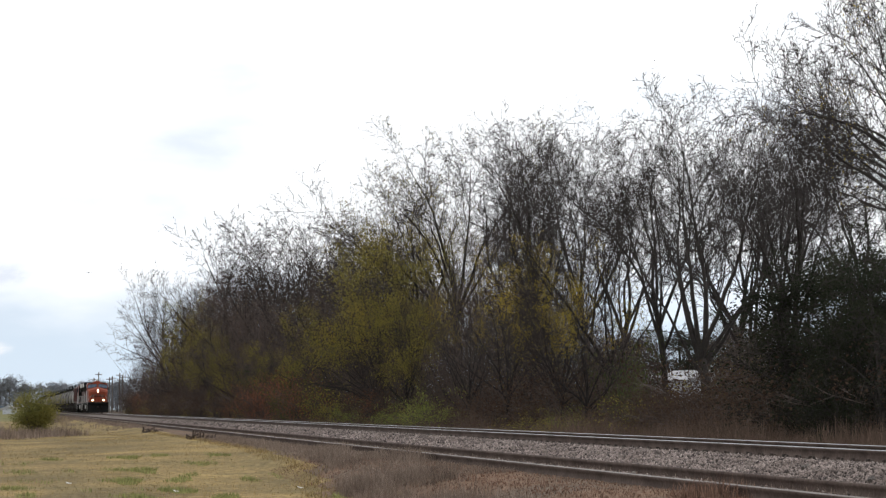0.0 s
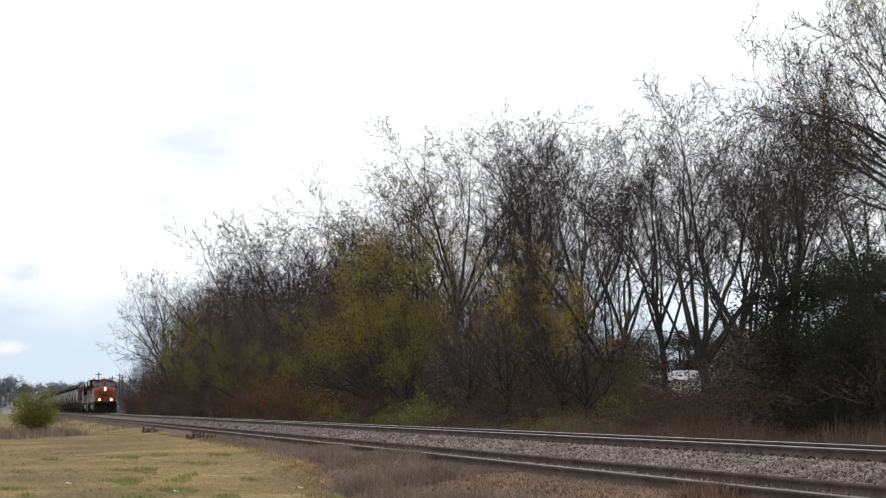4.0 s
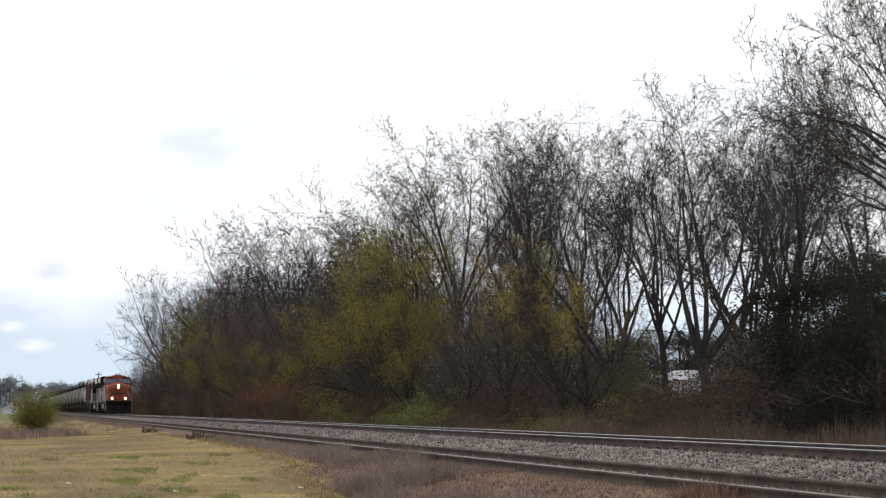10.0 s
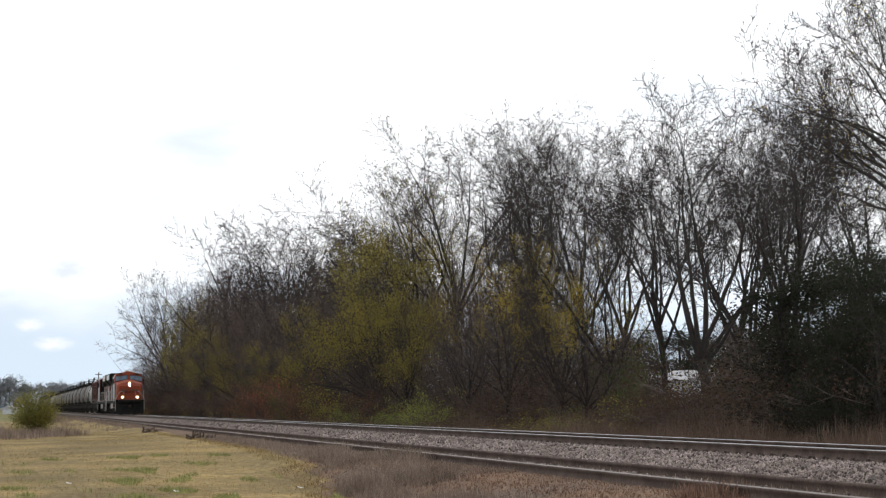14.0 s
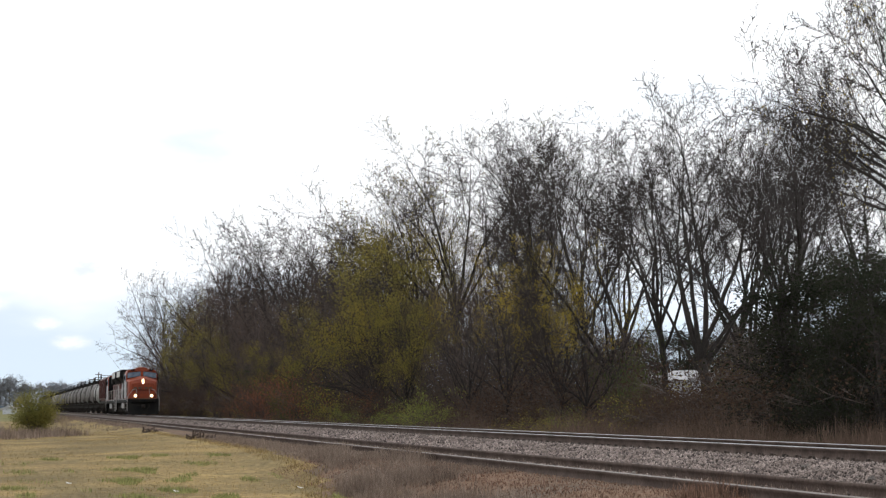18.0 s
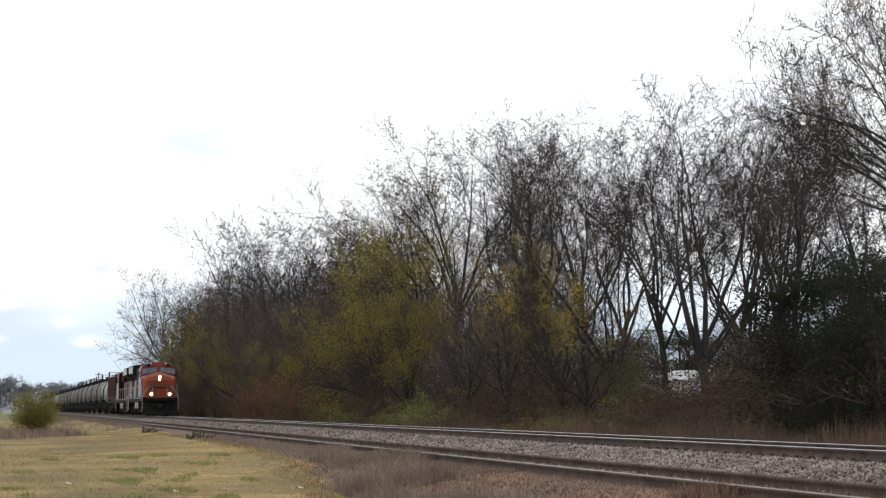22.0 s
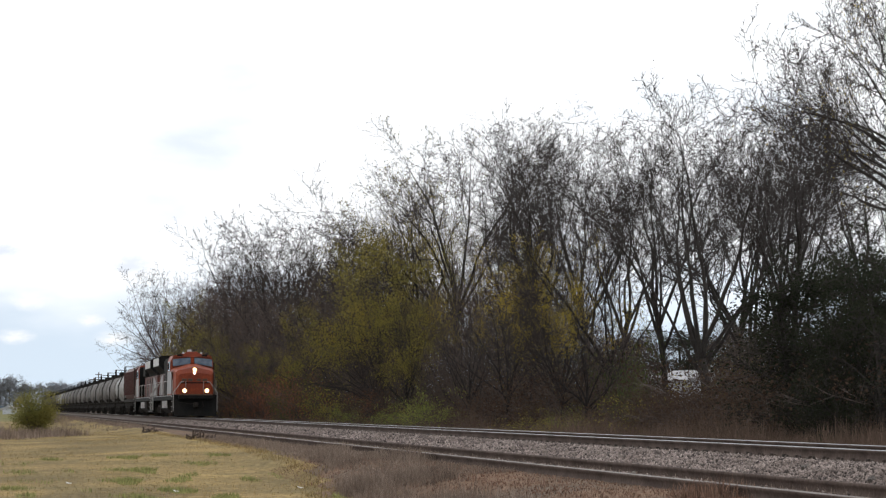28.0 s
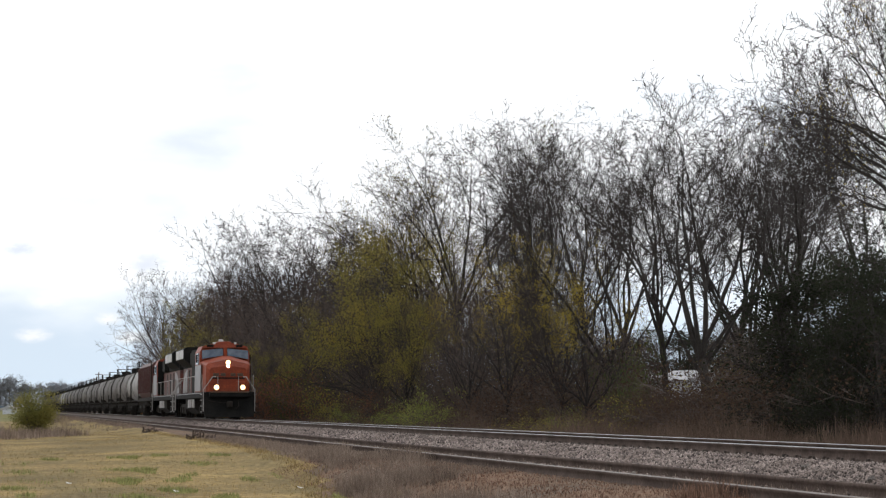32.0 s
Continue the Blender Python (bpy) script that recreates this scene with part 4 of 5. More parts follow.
# ---- the train ----
def circle(cx, y, cz, r, n=24, k=1.0):
    return [(cx + r * math.cos(2 * math.pi * i / n), y, cz + r * k * math.sin(2 * math.pi * i / n)) for i in range(n)]


def build_truck(owner, yc, axles, spacing, frame_mat, r=0.5):
    """A bogie: side frames, bolster and wheelsets."""
    truck = part("truck", box(-0.35, 0.35, yc - 0.35, yc + 0.35, 0.5, 0.95, 0.05), GRIME, owner)
    half = spacing * (axles - 1) / 2 + 0.55
    for side in (-1, 1):
        part("side_frame", loft([[(side * (1.05 + u), yc - half, 0.42), (side * (1.05 + u), yc - half, 0.75), (side * (1.05 + u), yc - half + 0.5, 0.92), (side * (1.05 + u), yc + half - 0.5, 0.92),
                                  (side * (1.05 + u), yc + half, 0.75), (side * (1.05 + u), yc + half, 0.42), (side * (1.05 + u), yc + half - 0.9, 0.3), (side * (1.05 + u), yc - half + 0.9, 0.3)] for u in (-0.1, 0.1)]), frame_mat, truck)
    wheels = []
    for i in range(axles):
        y = yc + (i - (axles - 1) / 2) * spacing
        bm = drum(0, 0, 0, 0.09, 0.85, "x", 8)
        for side in (-1, 1):
            drum(side * 0.76, 0, 0, r, 0.07, "x", 20, bm)
            drum(side * 0.69, 0, 0, r + 0.03, 0.02, "x", 20, bm)
            for k in range(5):
                a = 2 * math.pi * k / 5
                drum(side * 0.84, 0.55 * r * math.cos(a), 0.55 * r * math.sin(a), 0.06, 0.02, "x", 6, bm)
        ws = part("wheelset", bm, GRIME, truck)
        ws.location = (0, y, r)
        wheels.append(ws)
        for side in (-1, 1):
            part("journal_box", box(side * 1.12 - 0.12, side * 1.12 + 0.12, y - 0.2, y + 0.2, 0.34, 0.74, 0.03), frame_mat, truck)
    return wheels


def build_locomotive():
    loco = thing("locomotive", "orange and black diesel freight locomotive with lit headlights", "locomotive", "locomotives")
    part("underframe", box(-1.5, 1.5, 0.75, 21.6, 1.25, 1.62, 0.04), BLACK, loco)
    # plough, front sheet and anticlimber
    bm = loft([[(-1.45, 0.35, 0.12), (1.45, 0.35, 0.12), (1.5, 0.55, 1.3), (-1.5, 0.55, 1.3)], [(-1.45, 0.8, 0.12), (1.45, 0.8, 0.12), (1.5, 0.8, 1.3), (-1.5, 0.8, 1.3)]])
    part("pilot", bm, BLACK, loco, "black snow plough and front sheet")
    part("anticlimber", box(-1.2, 1.2, 0.12, 0.6, 1.3, 1.62, 0.05), BLACK, loco)
    for y in (0.05, 22.2):
        part("coupler", box(-0.16, 0.16, y - 0.12, y + 0.5, 0.7, 1.05, 0.05), GRIME, loco)
    # nose with a peaked top
    secs = []
    for y, w, h, pk in ((1.25, 1.12, 3.05, 0.1), (1.45, 1.3, 3.3, 0.2), (2.3, 1.42, 3.45, 0.3), (3.2, 1.5, 3.5, 0.32)):
        secs.append([(-w, y, 1.62), (w, y, 1.62), (w, y, h - 0.12), (w - 0.12, y, h), (0.28, y, h + pk), (-0.28, y, h + pk), (-w + 0.12, y, h), (-w, y, h - 0.12)])
    part("nose", loft(secs), ORANGE, loco, "orange nose")
    for x0, x1 in ((-0.9, -0.55), (-0.45, -0.15), (0.15, 0.45), (0.55, 0.9)):
        part("emblem_bar", box(x0, x1, 1.2, 1.255, 2.56, 2.74, 0.01), YELLOWBAR, loco, "dull dark yellow emblem bar")
    part("nose_band", box(-1.0, 1.0, 1.215, 1.258, 2.4, 2.48), BLACK, loco)
    part("nose_door", box(0.45, 1.0, 1.225, 1.27, 1.68, 2.25, 0.02), ORANGE, loco)
    # cab
    def cab_outline(y, w, lean=0.0):
        return [(-w, y, 1.62), (w, y, 1.62), (w, y + lean, 4.05), (w - 0.16, y + lean * 1.2, 4.4), (0.55, y + lean * 1.3, 4.6), (-0.55, y + lean * 1.3, 4.6), (-w + 0.16, y + lean * 1.2, 4.4), (-w, y + lean, 4.05)]
    cab = part("cab", loft([cab_outline(3.0, 1.5, 0.25), cab_outline(6.1, 1.52)]), ORANGE, loco)
    for side in (-1, 1):
        bm = loft([[(side * 0.13, 2.975 + d, 3.84), (side * 1.4, 2.94 + d, 3.62), (side * 1.4, 3.09 + d, 4.14), (side * 0.13, 3.13 + d, 4.28)] for d in (0.0, 0.09)])
        part("windshield", bm, CABGLASS, cab, "dark bluish windshield pane")
        part("side_window", box(side * 1.525 - 0.03, side * 1.525 + 0.03, 3.9, 5.4, 3.3, 4.0, 0.02), CABGLASS, cab)
        # pale sheet added for the sky mirrored in the cab side
        part("side_panel", box(side * 1.515 - 0.02, side * 1.515 + 0.02, 2.4, 6.05, 1.68, 3.25, 0.01), GREYPAINT_GLINT, cab, "pale grey lower cab side")
        part("number_board", box(side * 0.88 - 0.2, side * 0.88 + 0.2, 3.2, 3.4, 4.34, 4.5, 0.03), BLACK, cab)
        part("marker_light", box(side * 0.64 - 0.07, side * 0.64 + 0.07, 3.3, 3.5, 4.52, 4.66, 0.02), SILVER, cab)
        part("mirror", box(side * 1.62 - 0.05, side * 1.62 + 0.05, 4.0, 4.06, 3.4, 3.9, 0.01), BLACK, cab)
    part("roof_hatch", box(-0.42, 0.42, 3.5, 5.2, 4.55, 4.7, 0.06), ORANGE, cab, "orange roof air unit")
    part("cab_back", box(-1.47, 1.47, 6.1, 6.17, 1.7, 4.3, 0.02), BLACK, cab, "black cab back wall")
    part("window_post", box(-0.1, 0.1, 2.95, 3.1, 3.6, 4.34, 0.02), ORANGE, cab)
    part("sun_visor", box(-1.3, 1.3, 3.05, 3.35, 4.3, 4.34, 0.01), ORANGE, cab)
    # lamps, each backed by a glowing ring that imitates its halo
    house = part("headlight", box(-0.2, 0.2, 1.3, 2.0, 2.98, 3.55, 0.06), ORANGE, loco, "lit twin headlight")
    for z in (3.13, 3.37):
        part("reflector", drum(0, 1.29, z, 0.15, 0.02, "y", 16), HALO, house)
        part("lens", drum(0, 1.26, z, 0.085, 0.03, "y", 14), LAMP, house)
    for side in (-1, 1):
        dl = part("ditch_light", box(side * 0.78 - 0.16, side * 0.78 + 0.16, 0.32, 0.62, 1.7, 2.05, 0.04), BLACK, loco, "lit ditch light")
        part("reflector", drum(side * 0.78, 0.31, 1.88, 0.165, 0.02, "y", 16), HALO, dl)
        part("lens", drum(side * 0.78, 0.28, 1.88, 0.09, 0.03, "y", 14), LAMP, dl)
        part("grab_iron", tube([(side * 0.62, 1.2, 1.7), (side * 0.62, 1.16, 1.75), (side * 0.62, 1.16, 2.5), (side * 0.62, 1.24, 2.55)], 0.02, 5), WHITE, loco)
    # hood, radiators and roof gear
    # hood and its doors have their shade in the paint colour
    part("hood", box(-0.98, 0.98, 6.1, 20.9, 1.62, 3.35, 0.05), SHADED_ORANGE, loco, "sooty orange engine hood")
    part("upper_hood", box(-1.02, 1.02, 6.1, 20.95, 3.35, 4.45, 0.1), BLACK, loco, "black upper hood")
    part("equipment_cab", box(-1.45, 0.95, 6.15, 9.2, 1.62, 4.3, 0.06), BLACK, loco, "black brake grid housing")
    part("radiator", loft([[(-1.0, y, 3.45), (1.0, y, 3.45), (1.52, y, 3.9), (1.52, y, 4.55), (1.3, y, 4.68), (-1.3, y, 4.68), (-1.52, y, 4.55), (-1.52, y, 3.9)] for y in (14.4, 20.7)]), BLACK, loco, "flared black radiator housing")
    for side in (-1, 1):
        for y0, y1 in ((14.8, 17.4), (17.7, 20.3)):
            part("grille", box(side * 1.53 - 0.02, side * 1.53 + 0.02, y0, y1, 3.93, 4.52, 0.01), SILVER, loco, "pale radiator grille")
        for i in range(9):
            y = 9.7 + i * 0.95
            part("hood_door", box(side * 0.985 - 0.02, side * 0.985 + 0.02, y, y + 0.86, 1.75, 3.2, 0.01), SHADED_ORANGE if i % 3 else BLACK, loco)
        part("air_filter_box", box(side * 1.15 - 0.2, side * 1.15 + 0.2, 9.4, 11.6, 3.4, 4.2, 0.05), BLACK, loco)
    for side in (-1, 1):
        arch = [(17.2, 1.7)] + [(17.2 + 3.6 * math.sin(k * math.pi / 16), 1.7 + 1.55 * math.cos(k * math.pi / 16)) for k in range(9)]
        part("side_flash", loft([[(side * (1.012 + u), y, z) for y, z in arch] for u in (0.0, 0.015)]), GREYPAINT_GLINT, loco, "pale curved flash on the hood side")
    part("hose", tube([(0.5, 0.4, 1.1), (0.55, 0.25, 0.8), (0.35, 0.15, 0.6)], 0.03, 6), GRIME, loco)
    part("uncoupling_lever", tube([(-1.3, 0.33, 1.1), (-0.4, 0.3, 0.95), (0.0, 0.2, 1.0)], 0.02, 5), GRIME, loco)
    # strip in dull yellow paints the glint along the anticlimber top
    part("deck_edge", box(-1.15, 1.15, 0.1, 0.2, 1.56, 1.64, 0.01), YELLOWBAR, loco, "dull yellow deck edge")
    part("exhaust_stack", box(-0.3, 0.3, 12.2, 13.4, 4.42, 4.66, 0.04), GRIME, loco)
    part("horn", tube([(0.3, 9.8, 4.45), (0.3, 9.8, 4.7), (0.3, 9.4, 4.74)], 0.06), GRIME, loco)
    part("antenna_dome", drum(0.0, 5.6, 4.7, 0.2, 0.14, "x", 12), WHITE, loco)
    # tanks and tackle under the frame
    part("fuel_tank", loft([[(-1.35, y, 0.62), (-0.95, y, 0.3), (0.95, y, 0.3), (1.35, y, 0.62), (1.4, y, 1.25), (-1.4, y, 1.25)] for y in (7.7, 14.3)]), GRIME, loco, "grimy black fuel tank")
    for side in (-1, 1):
        for k in range(3):
            part("tank_panel", box(side * 1.4 - 0.04, side * 1.4 + 0.04, 7.9 + k * 1.5, 9.0 + k * 1.5, 0.68, 1.2, 0.02), WHITE if k != 1 else GREYPAINT_GLINT, loco, "pale dusty tank panel")
    # steps and rails
    for side in (-1, 1):
        for y in (1.0, 21.2):
            well = part("step_well", box(side * 1.46 - 0.12, side * 1.46 + 0.12, y - 0.35, y + 0.35, 0.35, 1.6, 0.02), BLACK, loco)
            for z in (0.4, 0.75, 1.1, 1.45):
                part("step", box(side * 1.5 - 0.14, side * 1.5 + 0.14, y - 0.33, y + 0.33, z, z + 0.04), WHITE, well, "white-edged step")
        part("front_handrail", tube([(side * 1.53, 0.62, 0.45), (side * 1.53, 0.55, 1.75), (side * 1.0, 0.5, 2.5), (side * 0.8, 0.5, 2.5)], 0.03), WHITE, loco, "white front handrail")
        part("rear_handrail", tube([(side * 1.53, 21.7, 0.45), (side * 1.53, 21.75, 1.75), (side * 0.95, 21.8, 2.62)], 0.035), WHITE, loco)
        part("corner_post", tube([(side * 1.53, 1.45, 0.5), (side * 1.53, 1.45, 2.65)], 0.022), WHITE, loco)
        part("corner_post", tube([(side * 1.53, 20.75, 0.5), (side * 1.53, 20.75, 2.65)], 0.04), WHITE, loco)
        part("walkway_rail", tube([(side * 1.5, 6.3, 2.62), (side * 1.5, 20.75, 2.62)], 0.022), WHITE, loco)
        for i in range(5):
            y = 6.5 + i * 3.4
            part("stanchion", tube([(side * 1.5, y, 1.6), (side * 1.5, y, 2.63)], 0.022, 5), WHITE, loco)
        part("sill_stripe", box(side * 1.505 - 0.008, side * 1.505 + 0.008, 1.8, 20.4, 1.53, 1.58), GREYPAINT_GLINT, loco)
    wheels = build_truck(loco, 4.3, 3, 1.85, GRIME, 0.52) + build_truck(loco, 18.0, 3, 1.85, GRIME, 0.52)
    return loco


def build_hopper():
    car = thing("hopper_car", "dark red-brown covered hopper car behind the locomotives", "freight car")
    secs = []
    for y in (1.0, 15.8):
        secs.append([(-1.2, y, 1.5), (1.2, y, 1.5), (1.52, y, 2.0), (1.55, y, 4.1), (1.1, y, 4.5), (-1.1, y, 4.5), (-1.55, y, 4.1), (-1.52, y, 2.0)])
    part("body", loft(secs), BROWNCAR, car)
    for i in range(4):
        y = 2.2 + i * 3.2
        part("hopper_chute", loft([[(-1.2, y, 1.55), (1.2, y, 1.55), (1.2, y + 2.6, 1.55), (-1.2, y + 2.6, 1.55)], [(-0.35, y + 1.0, 0.5), (0.35, y + 1.0, 0.5), (0.35, y + 1.6, 0.5), (-0.35, y + 1.6, 0.5)]]), GRIME, car)
    for side in (-1, 1):
        for i in range(13):
            y = 1.2 + i * 1.18
            part("side_post", box(side * 1.57 - 0.05, side * 1.57 + 0.05, y, y + 0.1, 1.95, 4.1), BROWNCAR, car)
        part("side_sill", box(side * 1.45 - 0.08, side * 1.45 + 0.08, 0.4, 16.4, 1.25, 1.55), GRIME, car)
        part("ladder", box(side * 1.5 - 0.03, side * 1.5 + 0.03, 0.55, 0.95, 1.3, 4.4), GRIME, car)
    part("roof_walk", box(-0.35, 0.35, 0.6, 16.2, 4.58, 4.64), GRIME, car)
    for i in range(6):
        part("roof_hatch", drum(0.0, 2.2 + i * 2.5, 4.54, 0.3, 0.1, "x", 12), BROWNCAR, car)
    part("frame", box(-0.5, 0.5, 0.15, 16.65, 0.95, 1.25, 0.03), GRIME, car)
    build_truck(car, 2.3, 2, 1.78, GRIME, 0.46)
    build_truck(car, 14.5, 2, 1.78, GRIME, 0.46)
    return car


def build_tank_car():
    car = thing("tank_car", "dirty grey rail tank car with black fittings on top", "freight car", "tank cars")
    secs = []
    for y, k in ((0.62, 0.15), (0.66, 0.45), (0.78, 0.72), (0.98, 0.9), (1.22, 0.985), (1.4, 1.0), (16.7, 1.0), (16.88, 0.985), (17.12, 0.9), (17.32, 0.72), (17.44, 0.45), (17.48, 0.15)):
        secs.append(circle(0, y, 2.72, 1.52 * k, 28))
    tank = loft(secs)
    for f in tank.faces:
        f.smooth = len(f.verts) == 4
    body = part("tank", tank, TANKGREY, car)
    for y in (1.42, 9.05, 16.68):
        bm = loft([circle(0, y - 0.09, 2.72, 1.535, 28), circle(0, y + 0.09, 2.72, 1.535, 28)])
        part("band", bm, TANKEND, body, "stained dark tank band")
    part("sill", box(-0.45, 0.45, 0.2, 17.9, 0.95, 1.3, 0.03), GRIME, car)
    for y in (2.3, 15.8):
        part("saddle", loft([[(-1.35, y - 0.3, 1.75), (1.35, y - 0.3, 1.75), (1.4, y - 0.3, 1.2), (-1.4, y - 0.3, 1.2)], [(-1.35, y + 0.3, 1.75), (1.35, y + 0.3, 1.75), (1.4, y + 0.3, 1.2), (-1.4, y + 0.3, 1.2)]]), GRIME, car)
    for side in (-1, 1):
        part("running_rail", tube([(side * 1.5, 0.5, 1.35), (side * 1.5, 17.6, 1.35)], 0.06, 5), GRIME, car)
        for y in (8.4, 9.7):
            part("ladder_rail", tube([(side * 1.6, y, 1.2), (side * 1.62, y, 3.0), (side * 1.0, y, 4.35)], 0.035, 5), GRIME, car)
        for y in (0.35, 17.75):
            part("end_platform", box(side * 1.0 - 0.45, side * 1.0 + 0.45, y - 0.25, y + 0.25, 1.25, 1.32), GRIME, car)
            part("grab_iron", tube([(side * 1.45, y, 0.6), (side * 1.45, y, 2.2), (side * 0.9, y, 2.2)], 0.03, 5), GRIME, car)
    part("manway", loft([[(0.5 * k * math.cos(i * math.pi / 7), 8.75 + 0.5 * k * math.sin(i * math.pi / 7), z) for i in range(14)] for z, k in ((4.1, 1.0), (4.66, 1.0), (4.74, 0.85))]), BLACK, car, "black manway housing")
    part("valve_box", box(-0.4, 0.4, 9.5, 10.1, 4.15, 4.75, 0.06), BLACK, car, "black valve housing")
    part("platform", box(-0.95, 0.95, 7.9, 10.2, 4.2, 4.26), GRIME, car)
    for side in (-1, 1):
        for y in (7.95, 10.15):
            part("rail_post", tube([(side * 0.92, y, 4.24), (side * 0.92, y, 5.0)], 0.05, 5), BLACK, car)
        part("platform_rail", tube([(side * 0.92, 7.95, 5.0), (side * 0.92, 10.15, 5.0)], 0.035, 5), BLACK, car)
    part("platform_rail", tube([(-0.92, 10.15, 5.0), (0.92, 10.15, 5.0)], 0.035, 5), BLACK, car)
    for y in (4.2, 13.8):
        part("vent_valve", box(-0.14, 0.14, y - 0.14, y + 0.14, 4.15, 4.42, 0.03), BLACK, car)
    build_truck(car, 2.3, 2, 1.78, GRIME, 0.46)
    build_truck(car, 15.8, 2, 1.78, GRIME, 0.46)
    return car


RAIL_X, RAIL_Z = 12.9, 1.02
HEAD_Y, SPEED = 294.2, 5.486
lead = build_locomotive()
second = copy_thing(lead, Matrix())
tagged(second, "orange and black diesel locomotive coupled back to back", "locomotive", "locomotives")
hopper = build_hopper()
tanker = build_tank_car()
TRAIN = [(lead, 0.0, False), (second, 44.6, True), (hopper, 44.6, False)]
for i in range(27):
    car = tanker if i == 0 else copy_thing(tanker, Matrix())
    TRAIN.append((car, 61.4 + 18.1 * i, False))
for mat, which, said in ((TANKPALE, (0, 13, 14), "pale grey rail tank car with black fittings on top"), (TANKBLACK, range(16, 27), "black rail tank car with black fittings on top")):
    shell = None
    for i in which:
        car = TRAIN[3 + i][0]
        car["label"] = said
        for p in car.children:
            if p.name.split(".")[0] == "tank":
                if shell is None:
                    shell = p.data.copy()
                    shell.materials[0] = mat
                p.data = shell


# ---- far things ----
def build_poles():
    src = None
    for x, y, h, a in ((21.6, 518, 9.0, 0), (22.7, 517, 10.4, 20), (25.4, 516, 9.1, 0), (26.1, 516, 9.4, 40), (27.9, 515, 10.2, 10), (28.6, 515, 9.6, 0)):
        if src is None:
            src = thing("utility_pole", "weathered wooden utility pole with a crossarm", "pole", "utility poles")
            part("post", tube([(0, 0, -0.3), (0, 0, 9.0)], 0.14, 8), POLEWOOD, src)
            part("crossarm", box(-0.9, 0.9, -0.06, 0.06, 8.4, 8.55, 0.01), POLEWOOD, src)
            for k in (-0.8, -0.3, 0.3, 0.8):
                part("insulator", drum(k, 0, 8.62, 0.06, 0.05, "x", 8), SILVER, src)
            ob = src
            ob.matrix_basis = pose(x, y, ground_z(x, y), 0, 0, a)
        else:
            ob = copy_thing(src, pose(x, y, ground_z(x, y), 0, 0, a))
            ob.scale = (1, 1, h / 9.0)


def build_house(name, label, x, y, turn, w, d, wall, ridge, windows):
    h = thing(name, label, "house", m=pose(x, y, ground_z(x, y) - 0.05, 0, 0, turn))
    part("wall", box(-w / 2, w / 2, -d / 2, d / 2, 0, wall, 0.02), PALEWALL, h)
    part("roof", loft([[(-w / 2 - 0.3, -d / 2 - 0.4, wall), (-w / 2 - 0.3, d / 2 + 0.4, wall), (-w / 2 - 0.3, 0, ridge)], [(w / 2 + 0.3, -d / 2 - 0.4, wall), (w / 2 + 0.3, d / 2 + 0.4, wall), (w / 2 + 0.3, 0, ridge)]]), ROOFING, h)
    for i in range(windows):
        u = -w / 2 + (i + 0.5) * w / windows
        win = part("window", box(u - 0.55, u + 0.55, -d / 2 - 0.04, -d / 2 + 0.05, 0.95, 2.2, 0.01), WHITE, h)
        part("pane", box(u - 0.47, u + 0.47, -d / 2 - 0.06, -d / 2 - 0.03, 1.03, 2.12), PANE, win)
    return h


def build_pickup():
    car = thing("parked_pickup", "white pickup parked by the field", "car", m=pose(-1.2, 610, ground_z(-1.2, 610), 0, 0, 80))
    part("body", loft([[(s, -2.7, 0.5), (s, 2.7, 0.5), (s, 2.75, 0.95), (s, 1.2, 1.05), (s, -2.75, 1.1)] for s in (-0.95, 0.95)]), WHITE, car)
    part("cabin", loft([[(s, -0.6, 1.05), (s, 1.5, 1.05), (s * 0.85, 0.8, 1.75), (s * 0.85, -0.5, 1.75)] for s in (-0.9, 0.9)]), CABGLASS, car)
    part("roof", box(-0.76, 0.76, -0.5, 0.8, 1.74, 1.8, 0.02), WHITE, car)
    for x in (-0.9, 0.9):
        for y in (-1.7, 1.75):
            part("wheel", drum(x, y, 0.38, 0.38, 0.12, "x", 14), GRIME, car)


build_poles()
build_house("white_house", "pale house glimpsed through the woods", 62, 180, -70, 12, 8, 3.7, 4.7, 4)
build_house("far_shed", "small pale shed beyond the field", 0.6, 420, 70, 2.4, 2.2, 1.2, 1.7, 1)
build_pickup()


# ---- small things near the tracks ----
def build_snag(x, y, pieces, label, seed):
    rng = random.Random(seed)
    ob = thing("dead_branch", label, "branch", m=pose(x, y, ground_z(x, y)))
    for k in range(pieces):
        a, e, n = rng.uniform(0, 6.28), rng.uniform(0.2, 1.1), rng.uniform(0.2, 0.42)
        p = [Vector((rng.gauss(0, 0.2), rng.gauss(0, 0.2), -0.03))]
        for i in range(4):
            p.append(p[-1] + Vector((math.cos(a) * math.cos(e), math.sin(a) * math.cos(e), math.sin(e))) * n / 4 + Vector((rng.gauss(0, 0.03), rng.gauss(0, 0.03), 0)))
        part("stick", tube(p, rng.uniform(0.012, 0.035), 6), DEADWOOD, ob)


build_snag(6.6, 95.6, 30, "dark heap of broken branches on the lawn edge", 1)
build_snag(6.6, 70.8, 24, "dead leaning branch in the weeds", 2)
for x, y, w in ((8.9, 28.2, 0.45), (8.6, 27.6, 0.3), (11.75, 56.0, 0.2), (11.0, 26.6, 0.28), (10.6, 23.5, 0.2)):
    ob = part("scrap_timber", tube([(-w, 0, 0), (-w * 0.3, 0.02, 0.015), (w * 0.4, -0.015, 0.01), (w, 0.01, 0.03)], 0.03, 6), TIE)
    ob.matrix_basis = pose(x, y, ground_z(x, y) + 0.03, 4, 0, 60)
    tagged(ob, "dark broken piece of wooden tie on the ballast", "timber", "scrap timbers")
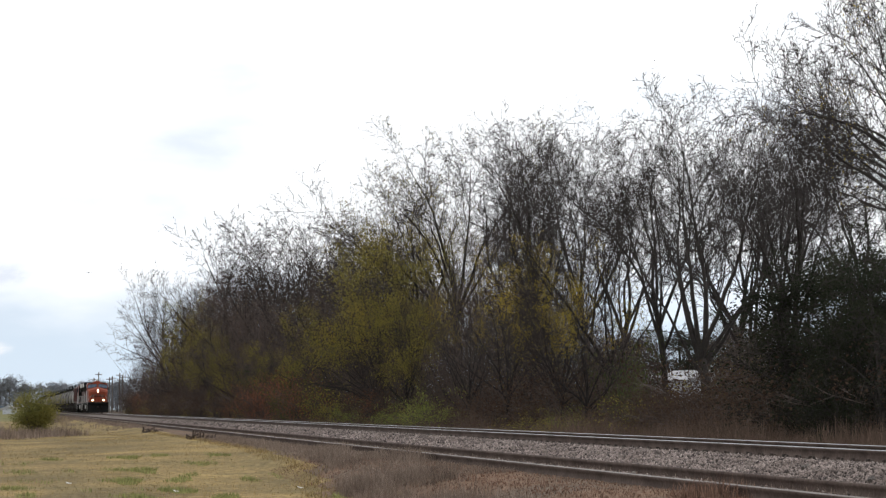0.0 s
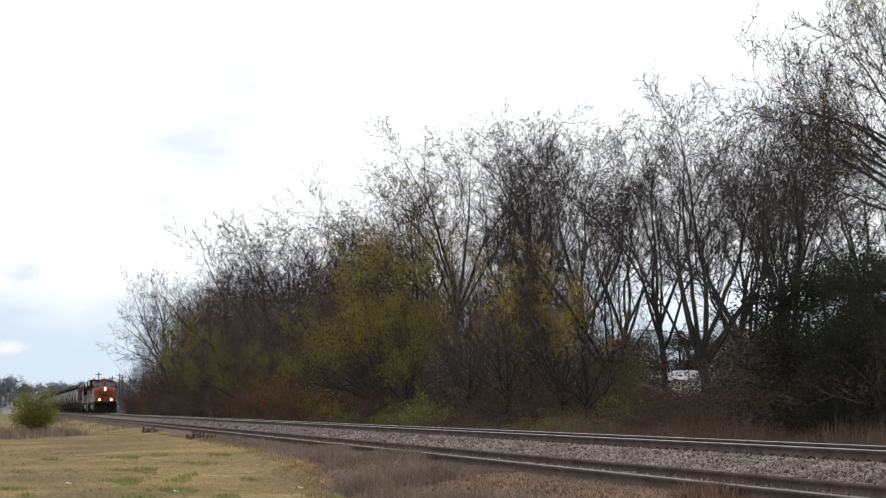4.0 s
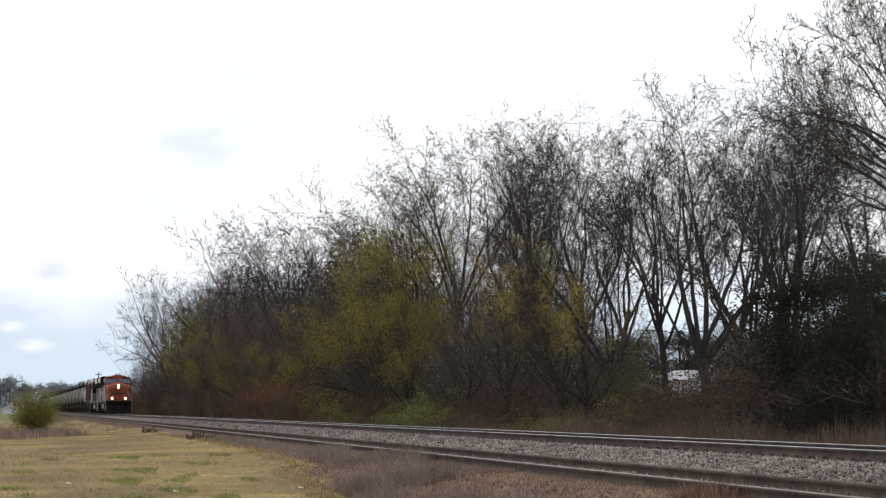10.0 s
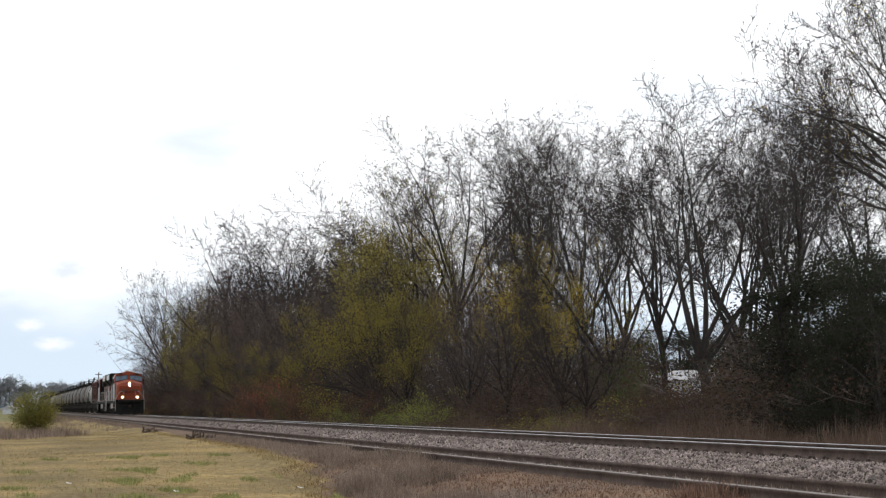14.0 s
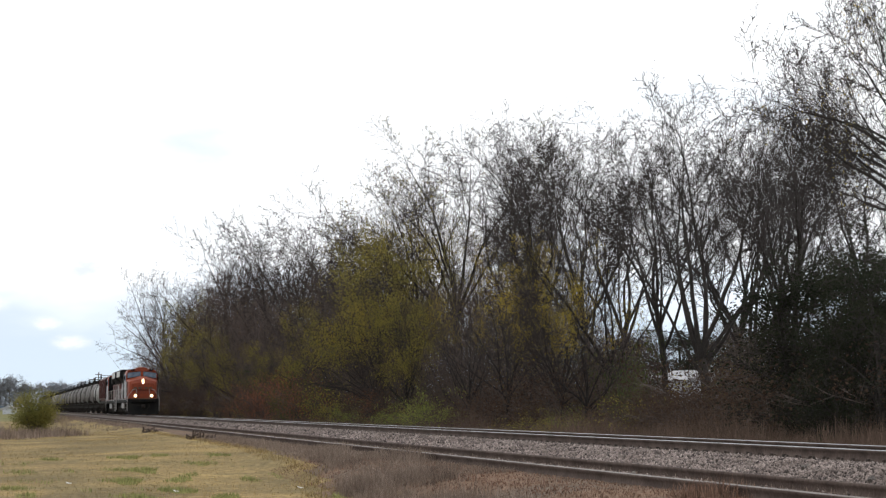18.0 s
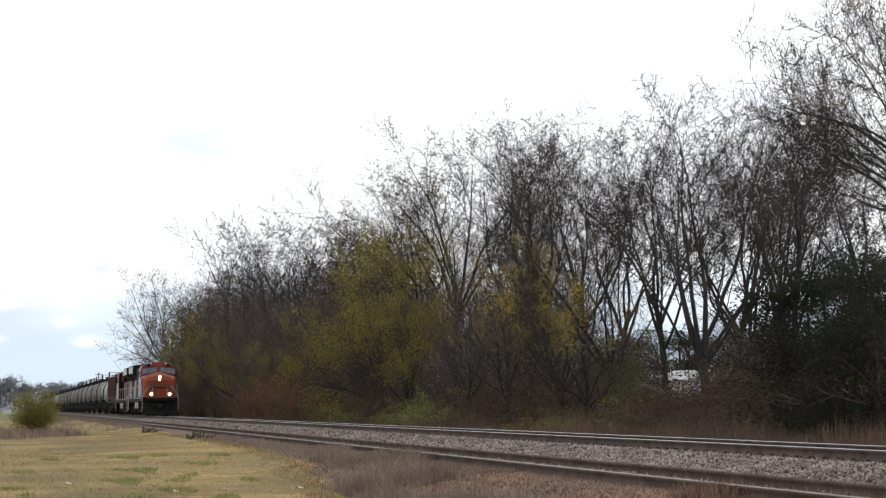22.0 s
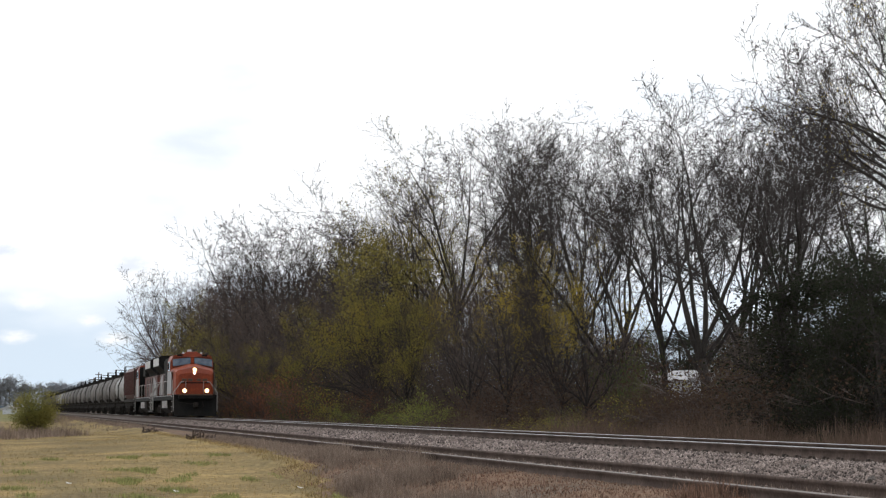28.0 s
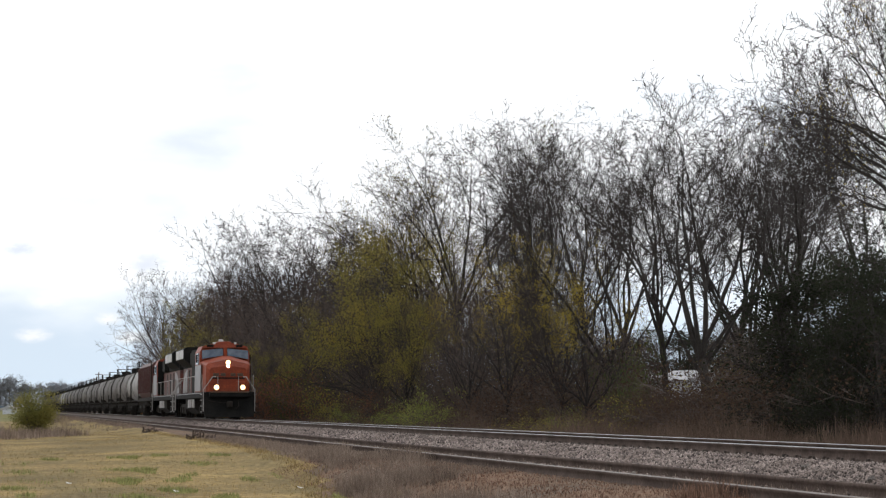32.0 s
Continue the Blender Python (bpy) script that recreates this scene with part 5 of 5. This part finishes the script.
for x, y in ((3.0, 36.5), (1.2, 40.0), (5.4, 37.5)):
    ob = part("paper_scrap", loft([[(-0.05, -0.04, z), (0.06, -0.03, z + 0.01), (0.05, 0.05, z), (-0.04, 0.04, z + 0.015)] for z in (0.0, 0.01)]), PAPER)
    ob.matrix_basis = pose(x, y, ground_z(x, y) + 0.03, 10, 5, 40)
    tagged(ob, "small pale scrap of litter on the grass", "litter", "litter")


# ---- bird and drifting clouds ----
def build_bird():
    bird = thing("bird", "dark bird flying above the woods", "bird")
    part("body", loft([circle(0, y, 0, r, 8) for y, r in ((-0.22, 0.01), (-0.15, 0.045), (0.0, 0.07), (0.15, 0.045), (0.28, 0.02))]), FEATHER, bird)
    wings = []
    for side in (-1, 1):
        w = part("wing", loft([[(0, -0.11, z), (0, 0.1, z), (side * 0.25, 0.07, z), (side * 0.46, 0.12, z), (side * 0.26, -0.1, z)] for z in (-0.01, 0.01)]), FEATHER, bird)
        w.location = (side * 0.05, 0, 0.03)
        wings.append(w)
    return bird, wings


bird, wings = build_bird()


def cloud_material(name, colour, density):
    m = bpy.data.materials.new(name)
    m.use_nodes = True
    nt = m.node_tree
    nt.nodes.clear()
    o = nt.nodes.new("ShaderNodeOutputMaterial")
    mix, tr, em = (nt.nodes.new(k) for k in ("ShaderNodeMixShader", "ShaderNodeBsdfTransparent", "ShaderNodeEmission"))
    em.inputs[0].default_value = (*colour, 1)
    t = nt.nodes.new("ShaderNodeTexCoord")
    grad = nt.nodes.new("ShaderNodeTexGradient")
    grad.gradient_type = "SPHERICAL"
    nz = nt.nodes.new("ShaderNodeTexNoise")
    nz.inputs["Scale"].default_value, nz.inputs["Detail"].default_value = 2.2, 4.0
    nt.links.new(t.outputs["Object"], grad.inputs[0])
    nt.links.new(t.outputs["Object"], nz.inputs["Vector"])
    mul = nt.nodes.new("ShaderNodeMath")
    mul.operation = "MULTIPLY"
    nt.links.new(grad.outputs[0], mul.inputs[0])
    nt.links.new(nz.outputs[0], mul.inputs[1])
    mr = nt.nodes.new("ShaderNodeMapRange")
    mr.interpolation_type = "SMOOTHSTEP"
    mr.inputs["From Min"].default_value, mr.inputs["From Max"].default_value = 0.03, 0.5
    mr.inputs["To Max"].default_value = density
    nt.links.new(mul.outputs[0], mr.inputs["Value"])
    nt.links.new(mr.outputs[0], mix.inputs[0])
    nt.links.new(tr.outputs[0], mix.inputs[1])
    nt.links.new(em.outputs[0], mix.inputs[2])
    nt.links.new(mix.outputs[0], o.inputs[0])
    return m


DIMCLOUD = cloud_material("dim_cloud", (0.78, 0.84, 0.95), 0.8)
WHITECLOUD = cloud_material("white_cloud", (1.05, 1.06, 1.08), 0.8)
CLOUDS = []
for x, z, sx, sz, mat in ((-3, 203, 52, 26, DIMCLOUD), (-25, 92, 42, 16, WHITECLOUD), (-150, 150, 46, 22, WHITECLOUD), (-170, 95, 40, 16, WHITECLOUD), (-190, 225, 40, 16, DIMCLOUD), (-60, 120, 30, 14, WHITECLOUD)):
    bm = bmesh.new()
    bmesh.ops.create_circle(bm, cap_ends=True, radius=1.0, segments=32)
    for v in bm.verts:
        v.co = Vector((v.co.x, 0, v.co.y))
    ob = part("drifting_cloud", bm, mat)
    ob.scale = (sx, 1, sz)
    ob.visible_shadow = False
    tagged(ob, "grey-blue drifting cloud" if mat is DIMCLOUD else "small white drifting cloud", "cloud", "clouds", "structure")
    CLOUDS.append((ob, x, z))


# ---- what moves ----
def motions():
    for ob, back, turned in TRAIN:
        walk(ob, [(t, pose(RAIL_X, HEAD_Y - SPEED * t + back, RAIL_Z, 0, 0, 180 if turned else 0)) for t in (0.0, 16.0, 32.0)])
    for owner in (lead, second, hopper, tanker):
        turn = -1 if owner is second else 1
        for truck in owner.children:
            for ws in truck.children:
                if ws.name.startswith("wheelset"):
                    x, y, r = ws.location
                    walk(ws, [(k * 0.1, pose(x, y, r, turn * math.degrees(SPEED * k * 0.1 / r))) for k in range(321)])
    # the bare crowns rock in the breeze
    for i, tree in enumerate(SWAYING):
        base = tree.matrix_basis.copy()
        here, turn = base.to_translation(), base.to_quaternion().to_matrix().to_4x4()
        rows = []
        for k in range(33):
            lean = 0.22 * math.sin(k * 1.3 + i * 1.1) + 0.12 * math.sin(k * 0.47 + i)
            rows.append((float(k), Matrix.Translation(here) @ pose(0, 0, 0, 0.08 * math.sin(k * 0.9 + i), 0.12 + lean, 0) @ turn))
        walk(tree, rows)
    flight = [(0.0, 11.66, 303.8, 22.0), (0.4, 13.0, 305.4, 24.3), (1.0, 17.05, 312.4, 27.9), (1.5, 22.4, 321.3, 30.4), (2.0, 29.5, 335.0, 32.7), (3.0, 48.3, 376.4, 41.1), (8.0, 145.0, 590.0, 60.0), (32.0, 620.0, 1600.0, 120.0)]
    walk(bird, [(t, pose(x, y, z, 0, 0, 205)) for t, x, y, z in flight])
    for side, wing in zip((-1, 1), wings):
        walk(wing, [(k * 0.1, pose(side * 0.05, 0, 0.03, 0, side * 35 * math.sin(k * 1.9), 0)) for k in range(321)])
    for ob, x, z in CLOUDS:
        walk(ob, [(0.0, pose(x, 3064 - 0.2 * x, z)), (32.0, pose(x + 206, 3018 - 0.2 * x, z + 17))])


motions()
